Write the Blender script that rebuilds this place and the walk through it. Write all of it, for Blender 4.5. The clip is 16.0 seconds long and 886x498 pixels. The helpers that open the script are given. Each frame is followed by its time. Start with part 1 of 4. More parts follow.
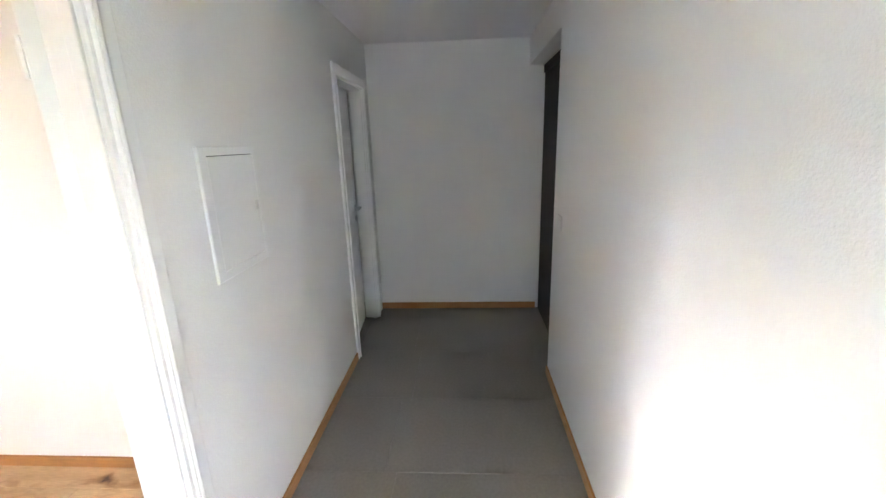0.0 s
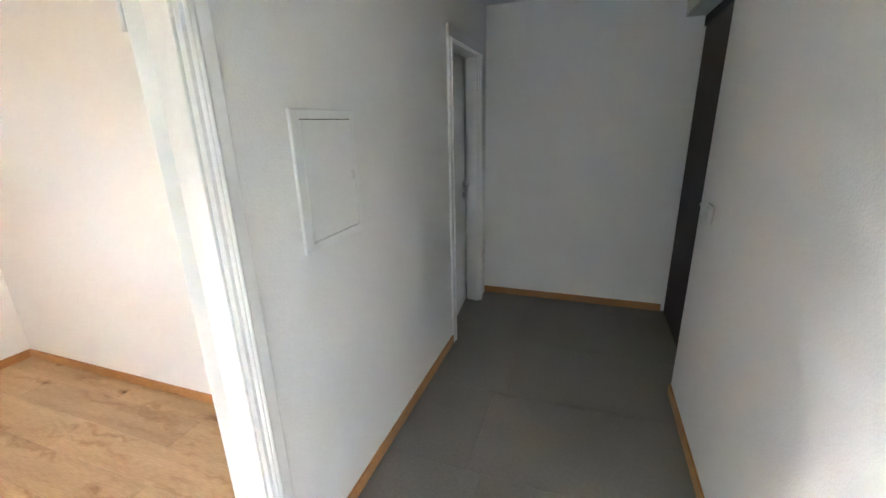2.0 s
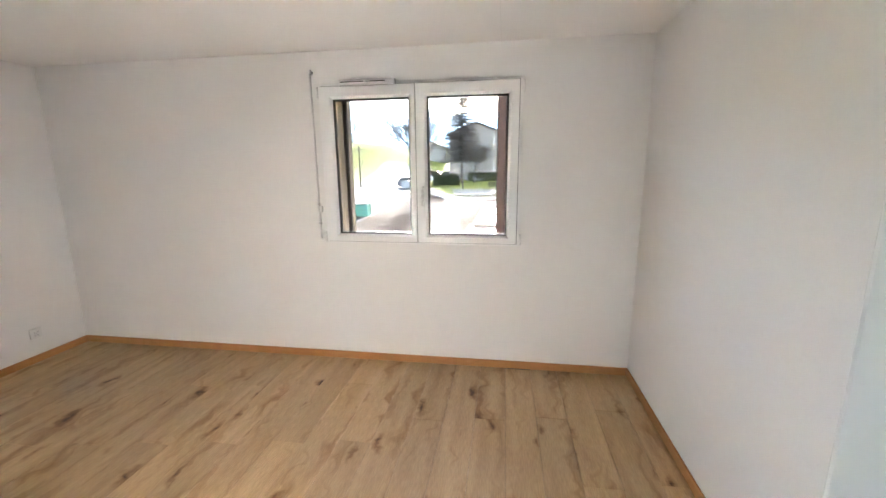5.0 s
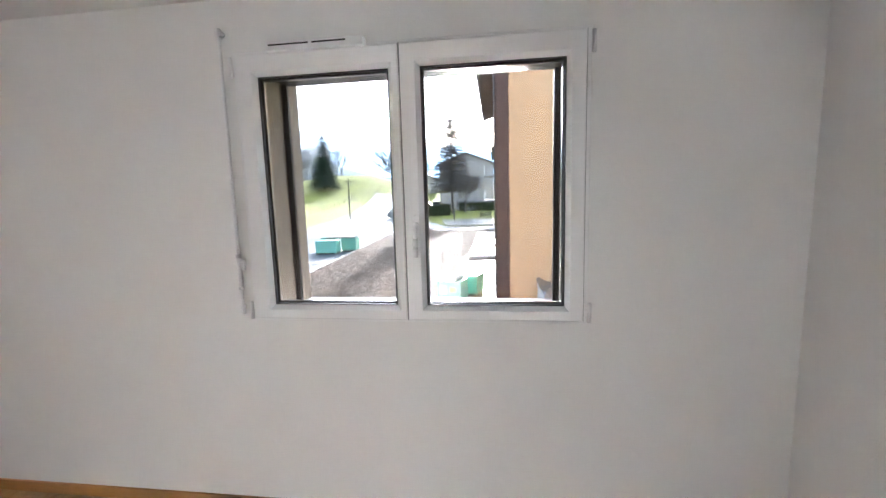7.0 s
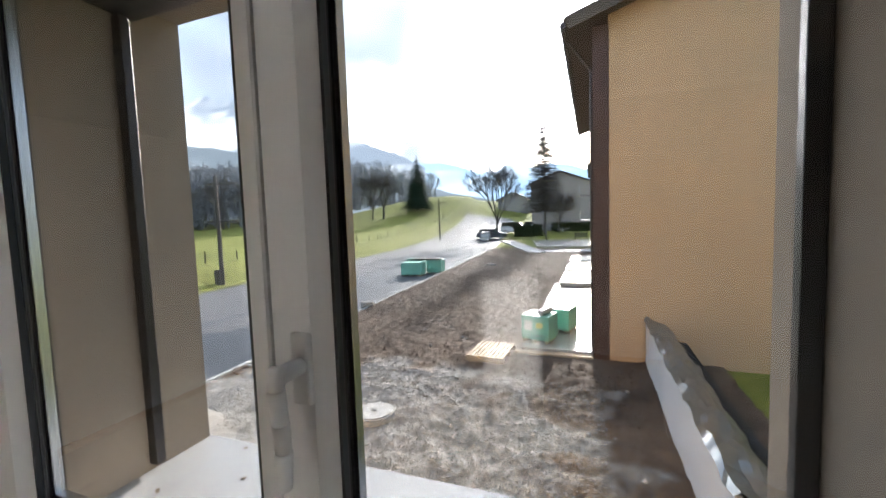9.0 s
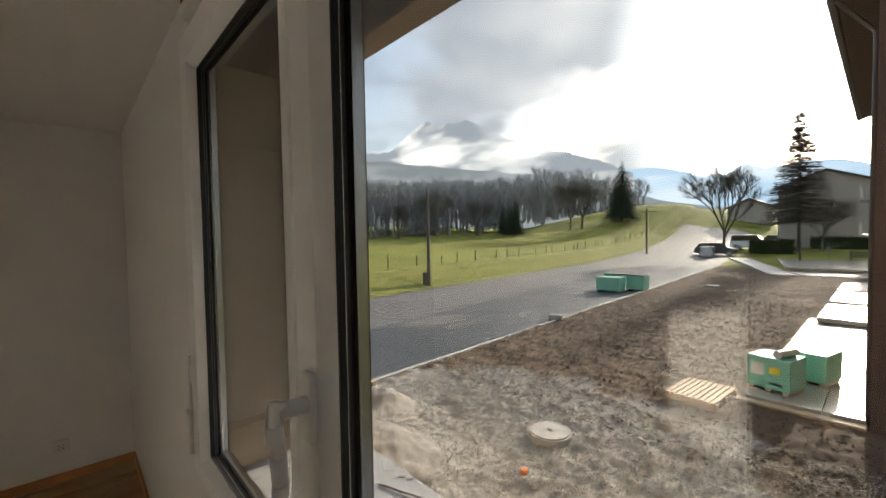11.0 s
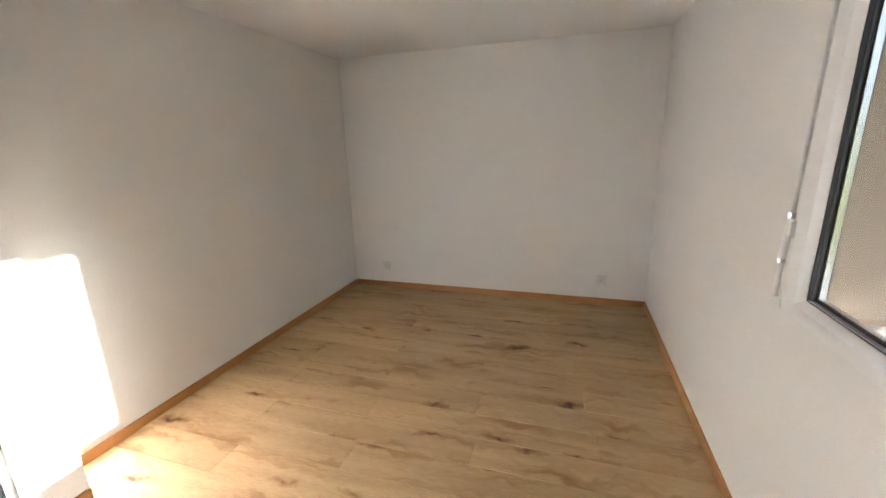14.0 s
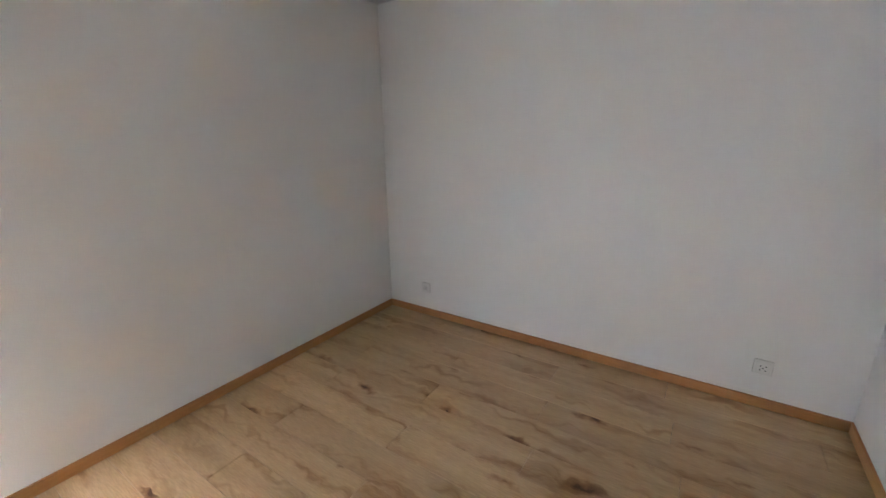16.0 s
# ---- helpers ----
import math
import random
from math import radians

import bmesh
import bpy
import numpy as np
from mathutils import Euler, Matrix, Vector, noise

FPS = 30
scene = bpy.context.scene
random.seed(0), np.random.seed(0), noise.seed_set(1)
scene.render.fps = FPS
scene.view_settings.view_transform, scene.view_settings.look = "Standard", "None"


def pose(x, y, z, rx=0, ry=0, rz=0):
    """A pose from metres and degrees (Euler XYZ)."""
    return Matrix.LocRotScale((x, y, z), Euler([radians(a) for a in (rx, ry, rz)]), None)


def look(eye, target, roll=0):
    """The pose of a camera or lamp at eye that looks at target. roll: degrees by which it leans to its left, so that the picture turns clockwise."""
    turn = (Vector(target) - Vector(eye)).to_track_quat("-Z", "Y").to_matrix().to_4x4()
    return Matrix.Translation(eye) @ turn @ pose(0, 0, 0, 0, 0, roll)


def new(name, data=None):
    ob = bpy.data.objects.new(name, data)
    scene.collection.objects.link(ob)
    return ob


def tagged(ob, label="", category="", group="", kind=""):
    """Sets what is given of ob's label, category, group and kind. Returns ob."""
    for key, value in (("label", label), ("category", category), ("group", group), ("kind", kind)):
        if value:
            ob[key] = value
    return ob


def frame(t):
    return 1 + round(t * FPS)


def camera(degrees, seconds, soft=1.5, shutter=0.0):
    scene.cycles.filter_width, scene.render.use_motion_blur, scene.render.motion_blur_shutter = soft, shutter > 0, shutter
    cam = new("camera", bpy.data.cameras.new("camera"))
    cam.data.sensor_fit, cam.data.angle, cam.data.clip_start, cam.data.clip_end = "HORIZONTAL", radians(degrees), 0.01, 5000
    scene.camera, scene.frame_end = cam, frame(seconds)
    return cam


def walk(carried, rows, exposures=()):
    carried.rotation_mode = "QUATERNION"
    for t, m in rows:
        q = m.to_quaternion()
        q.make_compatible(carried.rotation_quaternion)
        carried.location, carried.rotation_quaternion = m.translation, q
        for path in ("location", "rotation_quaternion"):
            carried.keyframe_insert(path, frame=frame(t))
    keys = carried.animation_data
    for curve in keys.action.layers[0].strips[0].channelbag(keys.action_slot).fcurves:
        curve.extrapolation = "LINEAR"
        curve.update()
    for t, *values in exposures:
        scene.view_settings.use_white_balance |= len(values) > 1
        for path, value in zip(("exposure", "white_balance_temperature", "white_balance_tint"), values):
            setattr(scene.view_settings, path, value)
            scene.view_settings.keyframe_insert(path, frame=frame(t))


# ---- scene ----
cam = camera(95.2, 16.0)
PATH = [
    (0, (-0.065, -0.671, 1.572), (1.865, -0.554, 1.061), -1.7),
    (0.5, (-0.241, -0.725, 1.571), (1.679, -0.548, 1.04), -1.8),
    (1, (-0.272, -0.757, 1.561), (1.635, -0.504, 1.014), -2.0),
    (1.5, (-0.082, -0.677, 1.547), (1.807, -0.325, 0.992), -1.7),
    (2, (0.159, -0.672, 1.526), (1.956, -0.025, 0.933), -1.5),
    (2.5, (0.349, -0.634, 1.537), (1.792, 0.63, 0.973), -1.2),
    (3, (0.486, -0.473, 1.568), (1.295, 1.293, 1.096), -0.4),
    (3.5, (0.601, -0.414, 1.565), (0.703, 1.541, 1.155), 0.2),
    (4, (0.735, -0.382, 1.604), (0.426, 1.548, 1.181), 0.3),
    (4.2, (0.735, -0.33, 1.604), (0.374, 1.592, 1.185), 0.2),
    (6.3, (0.34, 0.815, 1.466), (0.185, 2.788, 1.175), -1.9),
    (6.5, (0.319, 0.941, 1.487), (0.156, 2.917, 1.222), -1.6),
    (7, (0.373, 1.286, 1.522), (0.117, 3.253, 1.267), -1.6),
    (7.5, (0.395, 1.616, 1.544), (0.049, 3.572, 1.31), -1.4),
    (8, (0.376, 1.991, 1.558), (-0.109, 3.919, 1.342), -1.4),
    (10.5, (0.485, 2.804, 1.618), (-0.685, 4.426, 1.612), -1.3),
    (11, (0.543, 2.716, 1.624), (-0.931, 4.066, 1.55), -0.9),
    (11.5, (0.588, 2.589, 1.596), (-1.167, 3.531, 1.414), -0.2),
    (12, (0.697, 2.425, 1.565), (-1.212, 2.953, 1.286), -0.4),
    (12.5, (0.819, 2.332, 1.576), (-1.143, 2.469, 1.21), -0.9),
    (13, (0.895, 2.381, 1.57), (-1.052, 2.192, 1.151), -1.1),
    (13.5, (0.914, 2.397, 1.557), (-0.983, 1.969, 1.093), -1.3),
    (14, (0.742, 2.291, 1.529), (-1.103, 1.703, 1.027), -1.6),
    (14.5, (0.472, 2.234, 1.517), (-1.337, 1.567, 0.985), -1.6),
    (15, (0.099, 2.3, 1.512), (-1.669, 1.548, 0.955), -1.8),
    (15.5, (-0.281, 2.29, 1.496), (-2.021, 1.485, 0.927), -1.4),
    (16, (-0.627, 2.235, 1.476), (-2.23, 1.175, 0.923), -0.7),
]
walk(cam, [(t, look(eye, target, roll)) for t, eye, target, roll in PATH], [(0, 6.55, 6500, 21), (1, 6.2, 6500, 20), (2, 6.2, 6500, 18), (2.5, 6.1, 6200, 17), (3.5, 5.55, 6200, 14), (4.2, 5.45, 6300, 14), (6.3, 5.0, 5700, 14), (7.0, 4.85, 5700, 14), (8.2, 4.25, 5700, 14), (10.3, 3.1, 6900, 11), (11.0, 3.1, 7100, 12), (11.5, 3.3, 7500, 13), (12.5, 4.45, 7300, 14), (13.5, 5.0, 6700, 13), (14.5, 5.2, 6000, 13), (15.5, 5.4, 5900, 14), (16, 5.05, 5500, 13)])

# ---- light ----
SUN = Vector((-0.024, 0.95, 0.304)).normalized()
world = bpy.data.worlds.new("sky")
scene.world = world
world.use_nodes = True
wn, wl = world.node_tree.nodes, world.node_tree.links
sky = wn.new("ShaderNodeTexSky")
sky.sky_type = "NISHITA"
sky.sun_disc = False
sky.sun_elevation = math.asin(SUN.z)
sky.sun_rotation = math.atan2(SUN.x, SUN.y)
sky.air_density, sky.dust_density = 1.0, 2.0
wtc = wn.new("ShaderNodeTexCoord")
wmap = wn.new("ShaderNodeMapping")
wmap.inputs["Scale"].default_value = (1.0, 1.0, 2.0)
wno = wn.new("ShaderNodeTexNoise")
wno.inputs["Scale"].default_value = 2.6
wno.inputs["Detail"].default_value = 7
wno.inputs["Roughness"].default_value = 0.55
wramp = wn.new("ShaderNodeValToRGB")
wramp.color_ramp.elements[0].position = 0.34
wramp.color_ramp.elements[1].position = 0.52
wmix = wn.new("ShaderNodeMixRGB")
wl.new(wtc.outputs["Generated"], wmap.inputs["Vector"])
wl.new(wmap.outputs["Vector"], wno.inputs["Vector"])
wl.new(wno.outputs["Fac"], wramp.inputs["Fac"])
wno2 = wn.new("ShaderNodeTexNoise")
wno2.inputs["Scale"].default_value = 3.7
wno2.inputs["Detail"].default_value = 6
wl.new(wmap.outputs["Vector"], wno2.inputs["Vector"])
wshade = wn.new("ShaderNodeValToRGB")
wshade.color_ramp.elements[0].position, wshade.color_ramp.elements[1].position = 0.42, 0.70
wshade.color_ramp.elements[0].color, wshade.color_ramp.elements[1].color = (0.64, 0.68, 0.73, 1), (1, 1, 1, 1)
wl.new(wno2.outputs["Fac"], wshade.inputs["Fac"])
wcl = wn.new("ShaderNodeMixRGB")
wcl.blend_type = "MULTIPLY"
wcl.inputs[0].default_value = 1
wdot = wn.new("ShaderNodeVectorMath")
wdot.operation = "DOT_PRODUCT"
wdot.inputs[1].default_value = SUN
wl.new(wtc.outputs["Generated"], wdot.inputs[0])
wglow = wn.new("ShaderNodeValToRGB")
wglow.color_ramp.elements[0].position, wglow.color_ramp.elements[1].position = 0.50, 0.985
wglow.color_ramp.elements[0].color, wglow.color_ramp.elements[1].color = (2.2, 2.55, 3.0, 1), (62.0, 59.0, 55.0, 1)
for q, c in ((0.80, (2.7, 2.95, 3.3, 1)), (0.92, (3.8, 4.0, 4.2, 1)), (0.955, (9.0, 9.0, 9.0, 1))):
    wglow.color_ramp.elements.new(q).color = c
wl.new(wdot.outputs["Value"], wglow.inputs["Fac"])
wl.new(wglow.outputs["Color"], wcl.inputs[1])
wl.new(wshade.outputs["Color"], wcl.inputs[2])
wl.new(wcl.outputs["Color"], wmix.inputs[2])
wl.new(wramp.outputs["Color"], wmix.inputs[0])
wl.new(sky.outputs["Color"], wmix.inputs[1])
wl.new(wmix.outputs["Color"], wn["Background"].inputs["Color"])
wn["Background"].inputs["Strength"].default_value = 0.15
sun = new("sun", bpy.data.lights.new("sun", "SUN"))
sun.data.energy, sun.data.angle, sun.data.color = 2.9, radians(0.9), (1.0, 0.93, 0.82)
sun.matrix_world = look(SUN * 60, (0, 0, 0))


# ---- helpers of this scene ----
def link(bm, name, mat, smooth=False):
    bmesh.ops.recalc_face_normals(bm, faces=bm.faces)
    me = bpy.data.meshes.new(name)
    bm.to_mesh(me)
    bm.free()
    me.materials.append(mat)
    if smooth:
        for p in me.polygons:
            p.use_smooth = True
    return me


def part(name, bm, mat, parent, label="", smooth=False):
    ob = new(name, link(bm, name, mat, smooth))
    ob.parent = parent
    if label:
        ob["label"] = label
    return ob


def solo(name, bm, mat, label, category, kind="", group="", smooth=False):
    return tagged(new(name, link(bm, name, mat, smooth)), label, category, group, kind)


def empty(name, label, category, kind="", group=""):
    return tagged(new(name), label, category, group, kind)


def box(bm, x0, x1, y0, y1, z0, z1, bevel=0.0, m=None):
    vs = [bm.verts.new((x, y, z)) for x in (x0, x1) for y in (y0, y1) for z in (z0, z1)]
    fs = [bm.faces.new([vs[i] for i in q]) for q in ((0, 1, 3, 2), (4, 6, 7, 5), (0, 4, 5, 1), (2, 3, 7, 6), (0, 2, 6, 4), (1, 5, 7, 3))]
    if m is not None:
        bmesh.ops.transform(bm, matrix=m, verts=vs)
    if bevel:
        edges = list({e for f in fs for e in f.edges})
        bmesh.ops.bevel(bm, geom=edges, offset=bevel, segments=2, affect="EDGES", profile=0.5)
    return bm


def rod(bm, a, b, r0, r1=None, seg=10):
    a, b = Vector(a), Vector(b)
    r1 = r0 if r1 is None else r1
    q = (b - a).to_track_quat("Z", "Y")
    rings = []
    for c, r in ((a, r0), (b, r1)):
        rings.append([bm.verts.new(c + q @ Vector((r * math.cos(k * math.tau / seg), r * math.sin(k * math.tau / seg), 0))) for k in range(seg)])
    for k in range(seg):
        bm.faces.new((rings[0][k], rings[0][(k + 1) % seg], rings[1][(k + 1) % seg], rings[1][k]))
    bm.faces.new(rings[0])
    bm.faces.new(rings[1])
    return bm


def ring(bm, loops):
    """Rectangular frame swept through loops of (x0, x1, z0, z1, y), closed on itself."""
    rs = []
    for x0, x1, z0, z1, y in loops:
        rs.append([bm.verts.new(p) for p in ((x0, y, z0), (x1, y, z0), (x1, y, z1), (x0, y, z1))])
    for i in range(len(rs)):
        a, b = rs[i], rs[(i + 1) % len(rs)]
        for k in range(4):
            bm.faces.new((a[k], a[(k + 1) % 4], b[(k + 1) % 4], b[k]))
    return bm


def B():
    return bmesh.new()


# ---- materials ----
def material(name, color, rough=0.6, metal=0.0, grain=None, vary=0.06, bump=0.0, bump_scale=200.0, per_object=0.0, stain=1.2, color2=None, spec=0.5):
    m = bpy.data.materials.new(name)
    m.use_nodes = True
    n, l = m.node_tree.nodes, m.node_tree.links
    p = n["Principled BSDF"]
    p.inputs["Roughness"].default_value = rough
    p.inputs["Metallic"].default_value = metal
    p.inputs["Specular IOR Level"].default_value = spec
    tc = n.new("ShaderNodeTexCoord")
    mp = n.new("ShaderNodeMapping")
    if grain:
        mp.inputs["Scale"].default_value = grain
    l.new(tc.outputs["Object"], mp.inputs["Vector"])
    big = n.new("ShaderNodeTexNoise")
    big.inputs["Scale"].default_value = stain
    big.inputs["Detail"].default_value = 4
    l.new(mp.outputs["Vector"], big.inputs["Vector"])
    fine = n.new("ShaderNodeTexNoise")
    fine.inputs["Scale"].default_value = bump_scale
    fine.inputs["Detail"].default_value = 3
    l.new(mp.outputs["Vector"], fine.inputs["Vector"])
    add = n.new("ShaderNodeMath")
    add.operation = "ADD"
    l.new(big.outputs["Fac"], add.inputs[0])
    l.new(fine.outputs["Fac"], add.inputs[1])
    half = n.new("ShaderNodeMath")
    half.operation = "MULTIPLY"
    half.inputs[1].default_value = 0.5
    l.new(add.outputs[0], half.inputs[0])
    ramp = n.new("ShaderNodeValToRGB")
    c = Vector(color)
    d = Vector(color2) if color2 else c
    ramp.color_ramp.elements[0].position = 0.36
    ramp.color_ramp.elements[1].position = 0.64
    ramp.color_ramp.elements[0].color = (*(c * (1 - vary)), 1)
    ramp.color_ramp.elements[1].color = (*(d * (1 + vary)), 1)
    l.new(half.outputs[0], ramp.inputs["Fac"])
    out = ramp.outputs["Color"]
    if per_object:
        oi = n.new("ShaderNodeObjectInfo")
        mr = n.new("ShaderNodeMapRange")
        mr.inputs["To Min"].default_value = 1 - per_object
        mr.inputs["To Max"].default_value = 1 + per_object
        l.new(oi.outputs["Random"], mr.inputs["Value"])
        mul = n.new("ShaderNodeMixRGB")
        mul.blend_type = "MULTIPLY"
        mul.inputs[0].default_value = 1
        l.new(out, mul.inputs[1])
        l.new(mr.outputs[0], mul.inputs[2])
        out = mul.outputs["Color"]
    l.new(out, p.inputs["Base Color"])
    if bump:
        b = n.new("ShaderNodeBump")
        b.inputs["Strength"].default_value = bump
        b.inputs["Distance"].default_value = 0.004
        l.new(fine.outputs["Fac"], b.inputs["Height"])
        l.new(b.outputs["Normal"], p.inputs["Normal"])
    return m


def oak_floor():
    """Oak-look planks: grain along y, dark knots, tone by plank."""
    m = material("oak_plank", (0.445, 0.285, 0.15), 0.45, grain=(9, 0.8, 1), vary=0.07, bump=0.05, bump_scale=22, per_object=0.10, stain=1.6, color2=(0.54, 0.365, 0.205))
    n, l = m.node_tree.nodes, m.node_tree.links
    p = n["Principled BSDF"]
    base = p.inputs["Base Color"].links[0].from_socket
    tc = n.new("ShaderNodeTexCoord")
    oi = n.new("ShaderNodeObjectInfo")
    jump = n.new("ShaderNodeVectorMath")
    jump.operation = "MULTIPLY_ADD"
    jump.inputs[1].default_value = (37, 53, 0)
    l.new(oi.outputs["Random"], jump.inputs[0])
    l.new(tc.outputs["Object"], jump.inputs[2])
    warp = n.new("ShaderNodeTexNoise")
    warp.inputs["Scale"].default_value = 6
    l.new(jump.outputs[0], warp.inputs["Vector"])
    mixv = n.new("ShaderNodeMixRGB")
    mixv.inputs[0].default_value = 0.16
    l.new(jump.outputs[0], mixv.inputs[1])
    l.new(warp.outputs["Color"], mixv.inputs[2])
    mp = n.new("ShaderNodeMapping")
    mp.inputs["Scale"].default_value = (4.5, 1.6, 1)
    l.new(mixv.outputs["Color"], mp.inputs["Vector"])
    vo = n.new("ShaderNodeTexVoronoi")
    vo.inputs["Scale"].default_value = 1.0
    vo.voronoi_dimensions = "2D"
    l.new(mp.outputs["Vector"], vo.inputs["Vector"])
    r = n.new("ShaderNodeValToRGB")
    r.color_ramp.elements[0].position = 0.08
    r.color_ramp.elements[0].color = (0.17, 0.10, 0.06, 1)
    r.color_ramp.elements[1].position = 0.22
    r.color_ramp.elements[1].color = (1, 1, 1, 1)
    e = r.color_ramp.elements.new(0.13)
    e.color = (0.60, 0.49, 0.40, 1)
    pick = n.new("ShaderNodeSeparateColor")
    l.new(vo.outputs["Color"], pick.inputs[0])
    far = n.new("ShaderNodeMath")
    far.operation = "MULTIPLY_ADD"
    far.inputs[1].default_value = 0.13
    l.new(pick.outputs[0], far.inputs[0])
    l.new(vo.outputs["Distance"], far.inputs[2])
    fuzz = n.new("ShaderNodeTexNoise")
    fuzz.inputs["Scale"].default_value = 38
    l.new(jump.outputs[0], fuzz.inputs["Vector"])
    fz = n.new("ShaderNodeMath")
    fz.operation = "MULTIPLY_ADD"
    fz.inputs[1].default_value = 0.10
    l.new(fuzz.outputs["Fac"], fz.inputs[0])
    l.new(far.outputs[0], fz.inputs[2])
    l.new(fz.outputs[0], r.inputs["Fac"])
    mp2 = n.new("ShaderNodeMapping")
    mp2.inputs["Scale"].default_value = (9, 1.0, 1)
    l.new(mixv.outputs["Color"], mp2.inputs["Vector"])
    st = n.new("ShaderNodeTexNoise")
    st.inputs["Scale"].default_value = 1.7
    st.inputs["Detail"].default_value = 6
    l.new(mp2.outputs["Vector"], st.inputs["Vector"])
    r2 = n.new("ShaderNodeValToRGB")
    r2.color_ramp.elements[0].position = 0.30
    r2.color_ramp.elements[0].color = (0.66, 0.56, 0.46, 1)
    r2.color_ramp.elements[1].position = 0.46
    r2.color_ramp.elements[1].color = (1, 1, 1, 1)
    l.new(st.outputs["Fac"], r2.inputs["Fac"])
    out = base
    for c in (r, r2):
        mu = n.new("ShaderNodeMixRGB")
        mu.blend_type = "MULTIPLY"
        mu.inputs[0].default_value = 1
        l.new(out, mu.inputs[1])
        l.new(c.outputs["Color"], mu.inputs[2])
        out = mu.outputs["Color"]
    l.new(out, p.inputs["Base Color"])
    return m


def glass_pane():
    m = bpy.data.materials.new("view_dimming_glass")
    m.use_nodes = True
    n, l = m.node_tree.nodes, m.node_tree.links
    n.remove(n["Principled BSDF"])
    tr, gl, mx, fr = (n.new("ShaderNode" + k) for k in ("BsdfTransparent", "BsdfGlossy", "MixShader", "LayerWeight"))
    # Dark tint added only to dim the outdoors against the room.
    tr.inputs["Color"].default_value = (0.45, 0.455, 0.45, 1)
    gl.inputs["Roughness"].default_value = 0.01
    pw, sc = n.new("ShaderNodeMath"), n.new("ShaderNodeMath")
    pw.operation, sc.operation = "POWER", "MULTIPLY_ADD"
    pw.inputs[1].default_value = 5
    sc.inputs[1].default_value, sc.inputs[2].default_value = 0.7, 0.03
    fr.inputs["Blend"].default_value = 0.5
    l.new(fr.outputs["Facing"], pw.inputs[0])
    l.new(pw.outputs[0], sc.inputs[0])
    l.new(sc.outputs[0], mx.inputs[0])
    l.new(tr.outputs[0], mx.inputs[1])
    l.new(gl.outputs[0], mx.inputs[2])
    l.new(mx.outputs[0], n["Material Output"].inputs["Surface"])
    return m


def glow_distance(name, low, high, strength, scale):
    """Plain far backdrop: slopes that glow, the veil of mist and haze put into the emitted colour."""
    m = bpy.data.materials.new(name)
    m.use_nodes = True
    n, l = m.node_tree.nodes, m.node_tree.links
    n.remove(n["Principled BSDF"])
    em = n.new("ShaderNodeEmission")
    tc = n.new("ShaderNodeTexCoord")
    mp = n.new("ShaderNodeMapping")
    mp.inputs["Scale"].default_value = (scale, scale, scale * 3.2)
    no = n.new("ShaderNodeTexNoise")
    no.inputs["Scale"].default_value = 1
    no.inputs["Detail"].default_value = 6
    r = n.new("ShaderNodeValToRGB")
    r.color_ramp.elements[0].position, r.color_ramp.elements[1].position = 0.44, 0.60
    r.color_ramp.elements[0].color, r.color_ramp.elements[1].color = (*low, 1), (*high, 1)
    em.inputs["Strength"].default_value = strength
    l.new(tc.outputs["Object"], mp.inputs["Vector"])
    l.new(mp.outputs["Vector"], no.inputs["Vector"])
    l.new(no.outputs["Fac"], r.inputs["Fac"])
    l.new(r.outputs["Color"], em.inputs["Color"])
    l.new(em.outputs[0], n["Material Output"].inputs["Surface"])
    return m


WHITE = material("white_plaster", (0.79, 0.785, 0.77), 0.9, vary=0.012, bump=0.3, bump_scale=160, stain=0.8, spec=0.2)
CEIL = material("white_ceiling_paint", (0.81, 0.80, 0.785), 0.9, vary=0.012, bump=0.1, bump_scale=90, stain=0.9, spec=0.2)
LACQ = material("white_lacquer", (0.80, 0.80, 0.79), 0.28, vary=0.01, bump=0.02, bump_scale=60)
PVC = material("white_window_plastic", (0.80, 0.80, 0.80), 0.35, vary=0.01, bump=0.02, bump_scale=80)
SKIRT = material("oak_baseboard", (0.44, 0.21, 0.07), 0.5, grain=(1, 1, 6), vary=0.10, bump=0.05, bump_scale=14, stain=3)
OAK = oak_floor()
TILE = material("grey_stone_tile", (0.235, 0.215, 0.19), 0.42, vary=0.10, bump=0.04, bump_scale=60, per_object=0.03, stain=1.6)
GROUT = material("grey_grout", (0.15, 0.14, 0.13), 0.9, vary=0.08)
DARKDOOR = material("dark_brown_door", (0.030, 0.023, 0.019), 0.7, grain=(1, 1, 0.1), vary=0.12, bump=0.05, bump_scale=50)
STEEL = material("brushed_steel", (0.6, 0.6, 0.6), 0.3, 1.0, vary=0.05)
RUBBER = material("black_gasket", (0.018, 0.018, 0.02), 0.5, vary=0.08)
ALU = material("dark_brown_aluminium", (0.06, 0.052, 0.05), 0.4, 0.3, vary=0.06)
REVEAL = material("pale_tan_render", (0.44, 0.35, 0.265), 0.9, vary=0.06, bump=0.4, bump_scale=60, stain=0.8, spec=0.2)
RENDER_TAN = material("tan_render", (0.60, 0.42, 0.255), 0.9, vary=0.06, bump=0.6, bump_scale=70, stain=0.5, spec=0.2)
SILL = material("pale_sill_metal", (0.52, 0.51, 0.50), 0.35, 0.0, vary=0.05, stain=6)
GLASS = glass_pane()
DARK = material("dark_gap", (0.01, 0.01, 0.01), 0.9)
SOCK = material("socket_plastic", (0.72, 0.72, 0.70), 0.35, vary=0.02)

